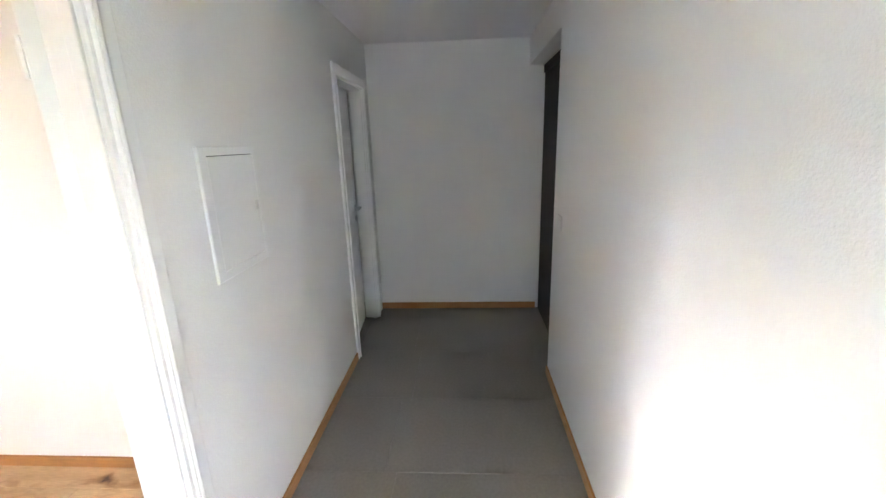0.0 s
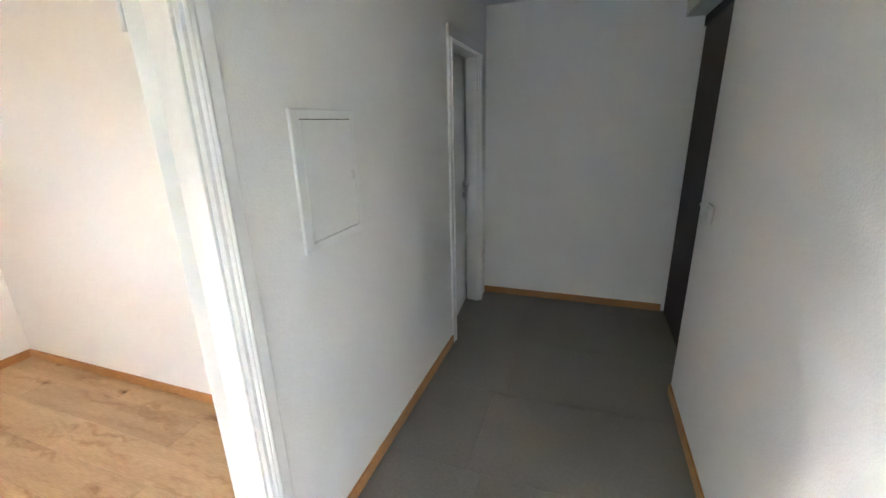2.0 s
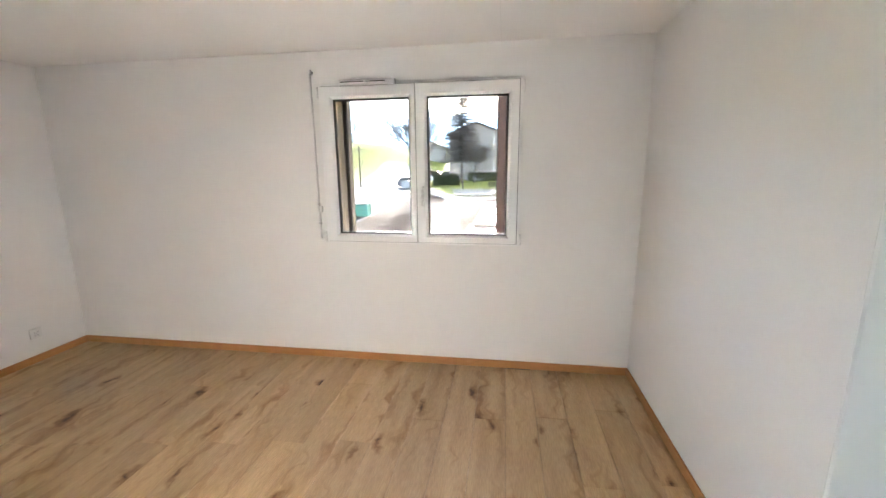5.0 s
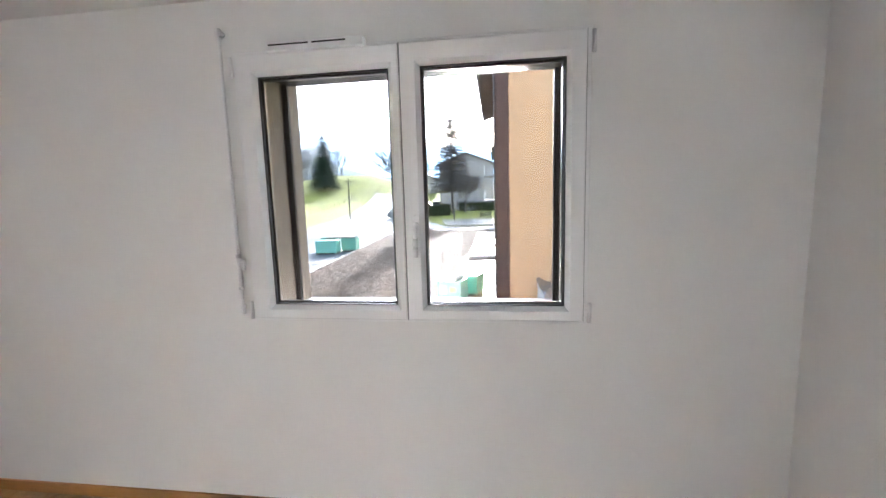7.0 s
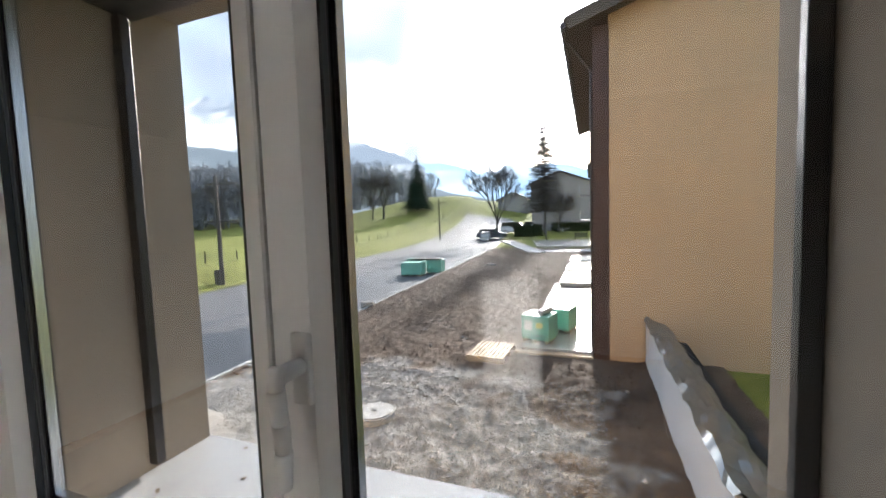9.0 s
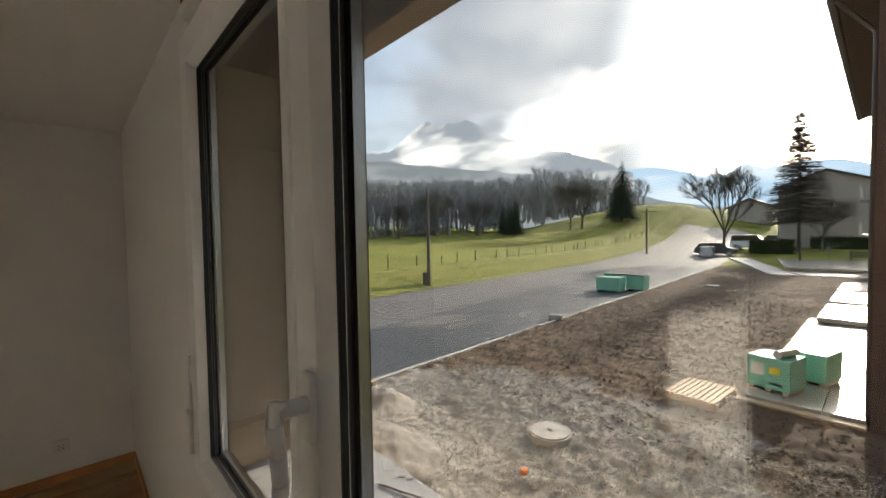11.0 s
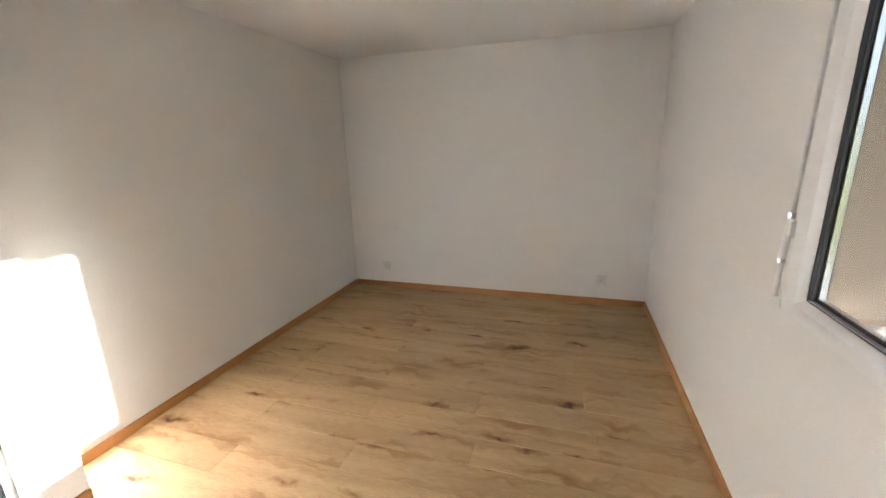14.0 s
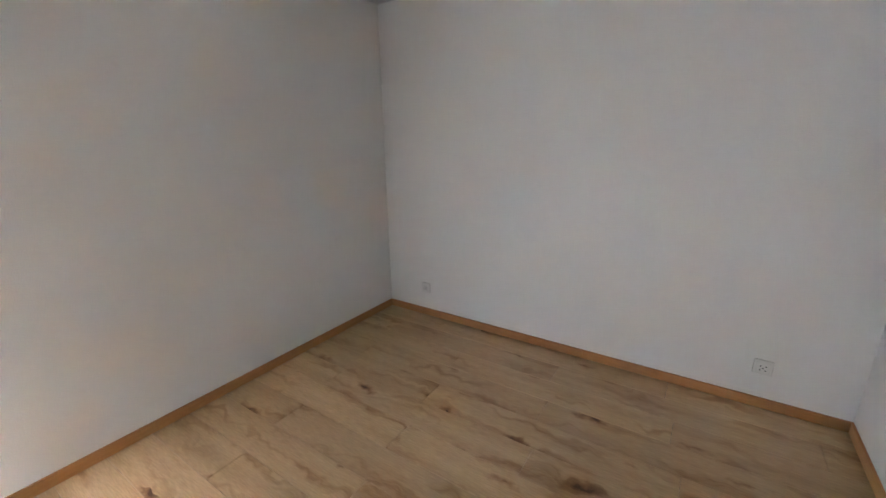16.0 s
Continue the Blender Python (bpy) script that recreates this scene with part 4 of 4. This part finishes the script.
fir(-39.9, 95, 14.0, 4.6, "dense dark green fir on the hillside", 3, 1.4)
fir(-58.5, 80, 10.0, 3.0, "tall dark fir at the wood's edge", 5)
fir(-62, 82, 7.5, 2.0, "slim dark fir at the wood's edge", 6)
fir(-65.5, 84, 7.0, 1.9, "slim dark fir at the wood's edge", 7)
bare_tree(-47.0, 85, 11.0, "leafless tree on the meadow slope", 11)
bare_tree(-44.2, 85, 11.5, "broad leafless tree on the meadow slope", 12, 44, 0.3)
bare_tree(-13.8, 66, 11.2, "broad leafless tree beside the parked cars", 13, 33, 0.22, 6)
bare_tree(-4.6, 70, 7.0, "small leafless tree in front of the grey house", 14, 44, 0.16)
bare_tree(-76, 70, 12.5, "tall leafless tree at the wood's edge", 15)
bare_tree(-83, 64, 9.0, "leafless tree at the wood's edge", 16, 46)
bare_tree(-67, 76, 9.0, "leafless tree at the wood's edge", 17)
lt = empty("larch_tree", "tall thin bare larch behind the garden", "tree")
lt.location = (-6.5, 68, ground_z(-6.5, 68) - 0.05)
part("trunk", rod(B(), (0, 0, 0), (0, 0, 17.2), 0.2, 0.02, 8), BARK, lt)
bm = B()
rng = random.Random(21)
for k in range(620):
    z = rng.uniform(3.8, 16.9)
    a = rng.uniform(0, math.tau)
    ln = (17.4 - z) * 0.27 + 0.25
    e = Vector((math.cos(a) * ln, math.sin(a) * ln, z - 0.1 * ln))
    rod(bm, (0, 0, z), e, 0.06, 0.03, 3)
    for q in range(4):
        c = Vector((0, 0, z)).lerp(e, rng.uniform(0.3, 1))
        rod(bm, c, c + Vector((rng.uniform(-0.4, 0.4), rng.uniform(-0.4, 0.4), rng.uniform(-0.3, 0.2))), 0.04, 0.025, 3)
part("crown", bm, BARK, lt, "sparse leafless branches")

# far winter wood, its pale grey standing in for haze
protos = []
for s in range(3):
    bm = B()
    rg = random.Random(40 + s)
    rod(bm, (0, 0, 0), (0, 0, 5), 0.22, 0.14, 5)
    for j in range(3):
        grow(bm, Vector((0, 0, 3.0 + j)), Vector((math.cos(j * 2.1) * 0.4, math.sin(j * 2.1) * 0.4, 1)).normalized(), 3.2, 0.12, 3, 40, rg)
    protos.append(bm)
protos.append(fir_mesh(13, 2.6, 50, 0.35))
protos.append(fir_mesh(11, 2.2, 51, 0.35))
verts, faces = [], []
data = []
for bm in protos:
    bm.verts.index_update()
    data.append((np.array([v.co for v in bm.verts]), [[v.index for v in f.verts] for f in bm.faces]))
    bm.free()
rg = random.Random(60)
count = 0
for k in range(820):
    u = rg.random()
    az = -78 + 58 * u
    dist = rg.uniform(108, 190)
    x, y = dist * math.sin(radians(az)), dist * math.cos(radians(az))
    if x > -44 or (y > 88 and x > -62):
        continue
    v, f = data[rg.choice((0, 1, 2, 0, 1, 2, 3, 4))]
    s = rg.uniform(0.8, 1.35)
    a = rg.uniform(0, math.tau)
    c, sn = math.cos(a) * s, math.sin(a) * s
    o = sum(len(q) for q in verts)
    z = ground_z(x, y) + max(0, dist - 115) * 0.10
    verts.append(np.stack((v[:, 0] * c - v[:, 1] * sn + x, v[:, 0] * sn + v[:, 1] * c + y, v[:, 2] * s + z), 1))
    faces += [[i + o for i in q] for q in f]
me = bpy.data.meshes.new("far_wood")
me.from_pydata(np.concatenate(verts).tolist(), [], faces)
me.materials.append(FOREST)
tagged(new("far_wood", me), "leafless wood with firs behind the meadow, pale grey for haze", "wood", "", "stuff")


# ---- far slopes ----
def ridge(name, pts, base, mat, label, seed, thick=200.0):
    """Mountain body: a crest line with broken slopes down both sides."""
    bm = B()
    crest = []
    for (a, b) in zip(pts, pts[1:]):
        for k in range(10):
            q = k / 10
            p = Vector(a).lerp(Vector(b), q)
            p.z += 0.05 * p.z * noise.noise((p.x * 0.012, p.y * 0.012, seed)) + 0.03 * p.z * noise.noise((p.x * 0.05, p.y * 0.05, seed))
            crest.append(p)
    rows = []
    for s, dz in ((-1, 0.0), (-0.66, 0.35), (-0.33, 0.68), (0, 1.0), (1, 0.0)):
        r = []
        for p in crest:
            d = Vector((p.x, p.y, 0)).normalized()
            z = base + (p.z - base) * dz
            off = s * thick * (1 + 0.3 * noise.noise((p.x * 0.02, s, seed)))
            r.append(bm.verts.new((p.x + d.x * off, p.y + d.y * off, z)))
        rows.append(r)
    for a, b in zip(rows, rows[1:]):
        for i in range(len(a) - 1):
            bm.faces.new((a[i], a[i + 1], b[i + 1], b[i]))
    return solo(name, bm, mat, label, "mountain", "structure", smooth=True)


# Self-lit backdrops: distance haze and cloud mist are part of the glow colour.
MIST = glow_distance("glowing_mist_slope", (0.21, 0.25, 0.30), (0.72, 0.75, 0.77), 1.0, 0.0019)
BLUE = glow_distance("glowing_haze_peaks", (0.30, 0.44, 0.60), (0.46, 0.57, 0.68), 1.0, 0.003)
WOODSLOPE = glow_distance("glowing_haze_wood", (0.15, 0.18, 0.205), (0.22, 0.255, 0.285), 1.0, 0.02)
ridge("backdrop_mountain", ((-2900, 500, 500), (-2650, 1450, 590), (-2100, 1480, 520), (-1900, 1500, 600), (-1760, 1500, 640), (-1640, 1500, 600), (-1400, 1500, 560), (-1150, 1500, 420), (-900, 1500, 330), (-740, 1500, 275), (-600, 1500, 200)), -60, MIST, "self-lit grey mountain backdrop, cloud mist in its colour", 3)
ridge("backdrop_peaks", ((-900, 1900, 310), (-720, 1900, 280), (-640, 1900, 268), (-500, 1900, 220), (-420, 1900, 215), (-370, 1900, 262), (-300, 1900, 222), (-200, 1900, 240), (-105, 1900, 232), (20, 1900, 190), (200, 1900, 240), (700, 1900, 160)), -60, BLUE, "self-lit blue mountain peaks, haze in their colour", 7)
ridge("backdrop_wooded_slope", ((-560, 60, 120), (-480, 200, 98), (-390, 300, 84), (-270, 330, 66), (-190, 340, 50), (-120, 350, 26), (-60, 360, 14), (120, 380, 12)), -10, WOODSLOPE, "self-lit wooded hillside, haze in its colour", 9, 60)


# ---- fence, poles, houses, cars ----
t = empty("pasture_fence", "low post fence along the pasture", "fence")
for k in range(34):
    y = 9.0 + k * 2.4
    x = road_left(y) - 3.6 - 0.35 * math.sin(k * 1.9)
    z = ground_z(x, y)
    part("post", rod(B(), (x, y, z - 0.1), (x + 0.05 * math.sin(k * 3), y, z + 0.75 + 0.12 * math.sin(k * 5)), 0.05, 0.04, 6), POST, t)


def utility_pole(x, y, h, arms):
    z = ground_z(x, y)
    t = empty("utility_pole", "weathered wooden utility pole with crossarms", "utility pole")
    part("pole", rod(B(), (x, y, z - 0.2), (x, y, z + h), 0.13, 0.09, 10), POST, t)
    for k in range(arms):
        part("crossarm", box(B(), -0.6, 1.1, -0.05, 0.05, -0.05, 0.05, 0.01, pose(x, y, z + h - 0.5 - 2.1 * k, 0, 0, 25)), POST, t)
    return t


utility_pole(-19.3, 19.6, 6.2, 2)
utility_pole(-21.2, 60, 6.2, 1)
for k, (a, b) in enumerate((((-19.3, 19.6, 4.2), (-21.2, 60, 5.2)), ((-21.2, 60, 5.2), (-14, 110, 6)), ((-21.2, 60, 4.8), (20, 75, 5)))):
    bm = B()
    prev = Vector(a)
    for j in range(1, 13):
        q = Vector(a).lerp(Vector(b), j / 12)
        q.z -= 0.7 * math.sin(j / 12 * math.pi)
        rod(bm, prev, q, 0.012, seg=3)
        prev = q
    solo("overhead_wire", bm, TYRE, "thin overhead wire between the poles", "wire")
t = empty("junction_box", "grey cable box beside the utility pole", "cable box")
part("case", box(B(), -19.55, -19.2, 19.3, 19.55, ground_z(-19.3, 19.4) - 0.05, ground_z(-19.3, 19.4) + 0.9, 0.02), POST, t)


def house(name, label, x0, x1, y0, y1, z0, z1, peak, windows, balconies):
    t = empty(name, label, "house")
    bm = B()
    box(bm, x0, x1, y0, y1, z0, z1)
    xm = (x0 + x1) / 2
    a = [bm.verts.new(p) for p in ((x0, y0, z1), (x1, y0, z1), (xm, y0, peak), (x0, y1, z1), (x1, y1, z1), (xm, y1, peak))]
    bm.faces.new(a[:3])
    bm.faces.new(a[3:])
    part("wall", bm, HOUSE, t)
    for s in (-1, 1):
        xe = x0 - 0.5 if s < 0 else x1 + 0.5
        ze = z1 - 0.5 * (peak - z1) / (xm - x0)
        bm = B()
        vs = [bm.verts.new(p) for p in ((xm, y0 - 0.5, peak + 0.05), (xe, y0 - 0.5, ze + 0.05), (xe, y1 + 0.5, ze + 0.05), (xm, y1 + 0.5, peak + 0.05), (xm, y0 - 0.5, peak + 0.25), (xe, y0 - 0.5, ze + 0.25), (xe, y1 + 0.5, ze + 0.25), (xm, y1 + 0.5, peak + 0.25))]
        for q in ((0, 1, 2, 3), (4, 5, 6, 7), (0, 1, 5, 4), (1, 2, 6, 5), (2, 3, 7, 6), (3, 0, 4, 7)):
            bm.faces.new([vs[i] for i in q])
        part("roof", bm, ROOF, t)
    for wx, wz in windows:
        w = part("window", ring(B(), [(wx, wx + 1.0, wz, wz + 1.3, y0), (wx, wx + 1.0, wz, wz + 1.3, y0 - 0.05), (wx + 0.08, wx + 0.92, wz + 0.08, wz + 1.22, y0 - 0.05), (wx + 0.08, wx + 0.92, wz + 0.08, wz + 1.22, y0)]), PVC, t)
        part("pane", box(B(), wx + 0.08, wx + 0.92, y0 - 0.02, y0 - 0.004, wz + 0.08, wz + 1.22), CARG, w)
    for bz in balconies:
        b = part("balcony", box(B(), x0 - 1.3, x0, y0 + 1, y0 + 6, bz, bz + 0.18), CONC, t)
        bm = B()
        for j in range(14):
            rod(bm, (x0 - 1.26, y0 + 1.05 + j * 0.378, bz + 0.18), (x0 - 1.26, y0 + 1.05 + j * 0.378, bz + 1.1), 0.02, seg=4)
        box(bm, x0 - 1.3, x0 - 1.22, y0 + 1, y0 + 6, bz + 1.1, bz + 1.16)
        part("railing", bm, PVC, b)
    return t


house("grey_house", "plain grey gabled house behind the garden", -9.6, 0.2, 76, 90, -1.0, 7.3, 9.2, (), ())
house("balcony_house", "pale house with white balconies", 0.5, 9.5, 46, 60, -1.9, 6.6, 8.6, ((1.4, 0.3), (1.4, 3.3)), (0.9, 3.7))
house("brown_house", "low brown house on the rise", -23.5, -15.5, 112, 120, 0.0, 6.4, 8.2, (), ())


def vehicle(name, label, m, profile, cabin, mat, w):
    """Body and glazed cabin drawn as side profiles, front towards +x."""
    t = empty(name, label, "car")
    t.matrix_world = m
    for nm, prof, hw, mt in (("body", profile, w / 2, mat), ("cabin", cabin, w / 2 - 0.12, CARG)):
        bm = B()
        sides = [[bm.verts.new((x, s * hw * (1 if z < 0.9 else 0.93), z)) for x, z in prof] for s in (-1, 1)]
        n = len(prof)
        bm.faces.new(sides[0])
        bm.faces.new(sides[1])
        for k in range(n):
            bm.faces.new((sides[0][k], sides[0][(k + 1) % n], sides[1][(k + 1) % n], sides[1][k]))
        bmesh.ops.bevel(bm, geom=list(bm.edges), offset=0.05, segments=2, affect="EDGES")
        part(nm, bm, mt, t)
    top = max(z for x, z in cabin)
    xs = [x for x, z in cabin if z == top]
    part("roof", box(B(), min(xs), max(xs), -w / 2 + 0.16, w / 2 - 0.16, top - 0.02, top + 0.04, 0.015), mat, t)
    for x in (profile[0][0] + 0.8, profile[1][0] - 0.85):
        for s in (-1, 1):
            wh = part("wheel", rod(B(), (x, s * (w / 2 - 0.2), 0.32), (x, s * (w / 2 + 0.005), 0.32), 0.32, seg=20), TYRE, t)
            part("rim", rod(B(), (x, s * (w / 2 + 0.002), 0.32), (x, s * (w / 2 + 0.012), 0.32), 0.20, seg=16), ZINC, wh)
    return t


vehicle("parked_car", "dark parked estate car beside the road", pose(-13.4, 61, ground_z(-13.4, 61) + 0.02, 0, 0, 8), ((-2.2, 0.25), (2.2, 0.25), (2.2, 0.72), (1.2, 0.95), (-2.1, 1.0)), ((-2.0, 0.95), (1.1, 0.95), (0.4, 1.45), (-1.7, 1.45)), CARD, 1.8)
vehicle("parked_van", "silver parked van behind the hedge", pose(-11.6, 71, ground_z(-11.6, 71) + 0.02, 0, 0, 0), ((-2.4, 0.3), (2.4, 0.3), (2.4, 0.95), (1.4, 1.15), (-2.4, 1.2)), ((-2.3, 1.15), (1.35, 1.15), (0.6, 1.9), (-2.2, 1.9)), CARS, 1.9)
vehicle("parked_car", "silver parked car behind the hedge", pose(-9.5, 78, ground_z(-9.5, 78) + 0.02, 0, 0, 0), ((-2.1, 0.25), (2.1, 0.25), (2.1, 0.72), (1.2, 0.95), (-2.0, 1.0)), ((-1.9, 0.95), (1.1, 0.95), (0.4, 1.5), (-1.5, 1.5)), CARS, 1.8)
bin_z = ground_z(-13.6, 58)
t = empty("wheeled_bin", "pale grey waste container beside the road", "bin")
part("tub", box(B(), -14.2, -13.0, 57.6, 58.6, bin_z + 0.05, bin_z + 1.15, 0.05), ZINC, t)
part("lid", box(B(), -14.25, -12.95, 57.55, 58.65, bin_z + 1.151, bin_z + 1.25, 0.03), ZINC, t)


def hedge(x0, x1, y, w, h):
    rg = random.Random(int(x0 * 10))
    bm = B()
    z0 = ground_z((x0 + x1) / 2, y) - 0.05
    for k in range(1500):
        c = Vector((rg.uniform(x0, x1), y + rg.uniform(-w, w), z0 + rg.uniform(0, h)))
        d = [c + Vector((rg.uniform(-1, 1), rg.uniform(-1, 1), rg.uniform(-1, 1))) * 0.2 for _ in range(3)]
        bm.faces.new([bm.verts.new(v) for v in d])
    box(bm, x0 + 0.1, x1 - 0.1, y - w * 0.7, y + w * 0.7, z0, z0 + h * 0.9)
    return solo("hedge", bm, HEDGE, "clipped dark brown hedge beside the parking", "hedge")


hedge(-10.8, -6.6, 65, 0.5, 1.8)
hedge(-6.0, 1.0, 74, 0.6, 1.6)
gz = ground_z(-1, 58)
t = empty("garden_bench", "dark slatted garden bench on the lawn", "bench")
for k in range(4):
    part("slat", box(B(), -1.7, -0.1, 58.0, 58.05, gz + 0.35 + k * 0.16, gz + 0.45 + k * 0.16, 0.01), POST, t)
for x in (-1.6, -0.2):
    part("leg", box(B(), x - 0.05, x + 0.05, 57.9, 58.5, gz - 0.02, gz + 0.95, 0.01), POST, t)
gz = ground_z(-3.3, 60)
t = empty("rotary_dryer", "folded-out rotary clothes dryer on the lawn", "clothes dryer")
part("post", rod(B(), (-3.3, 60, gz - 0.05), (-3.3, 60, gz + 1.6), 0.03), ZINC, t)
for k in range(4):
    a = k * math.pi / 2 + 0.5
    part("arm", rod(B(), (-3.3, 60, gz + 1.0), (-3.3 + 1.5 * math.cos(a), 60 + 1.5 * math.sin(a), gz + 1.7), 0.02), ZINC, t)
gz = ground_z(-5.1, 56)
solo("garden_post", box(B(), -5.2, -5.0, 55.9, 56.1, gz - 0.05, gz + 1.4, 0.02), POST, "dark post standing at the lawn's edge", "post")

# ---- floor pieces ----
floor_room = empty("floor_bedroom", "oak-look plank floor with dark knots", "floor", "structure")
PW, PL = 0.192, 1.28
plank_mesh = {}


def plank(x0, x1, y0, y1):
    g = 0.0006
    bm = B()
    b = 0.0012
    for (a0, a1, c0, c1, z) in ((x0 + g, x1 - g, y0 + g, y1 - g, -0.011), (x0 + g, x1 - g, y0 + g, y1 - g, -b), (x0 + g + b, x1 - g - b, y0 + g + b, y1 - g - b, 0.0)):
        vs = [bm.verts.new(p) for p in ((a0, c0, z), (a1, c0, z), (a1, c1, z), (a0, c1, z))]
        if z > -0.0109:
            for k in range(4):
                bm.faces.new((prev[k], prev[(k + 1) % 4], vs[(k + 1) % 4], vs[k]))
        prev = vs
    bm.faces.new(prev)
    part("plank", bm, OAK, floor_room)


x, i = XW, 0
while x < XE - 0.01:
    x1 = min(x + PW, XE)
    south = 0.0 if x1 <= -0.10 else (YP1 if x > -0.2 else 0.0)
    if x < 0.92 and x1 > -0.1 and x > -0.2:
        south = YP0 + 0.03
    y = south - (0.37 + 0.61 * i) % PL
    while y < YN - 0.01:
        a, b = max(y, south), min(y + PL, YN)
        if b - a > 0.02:
            plank(x, x1, a, b)
        y += PL
    x, i = x1, i + 1

floor_hall = empty("floor_hall", "large matt grey stone tiles with thin joints", "floor", "structure")
TX, TY = 0.6, 1.2
k = 0
x = 2.172 - 8 * TX
while x < 3.62:
    x1 = min(x + TX, 3.62)
    y = -0.31 - 2 * TY + (0.0 if k % 2 == 0 else 0.06)
    while y < YP0 + 0.03:
        a, b = max(y, -1.345 if x1 > 2.47 else -1.216), min(y + TY, YP0 + 0.03)
        if x1 < -0.2:
            b = min(b, -0.1)
        if b - a > 0.02 and x > -3:
            part("tile", box(B(), x + 0.0006, x1 - 0.0006, a + 0.0006, b - 0.0006, -0.011, -0.0005), TILE, floor_hall)
        y += TY
    x, k = x + TX, k + 1
solo("floor_side_room", box(B(), XE + 0.16, 3.84, YP0 + 0.035, 1.94, -0.011, -0.001), TILE, "grey tiles of the side room", "floor", "structure")
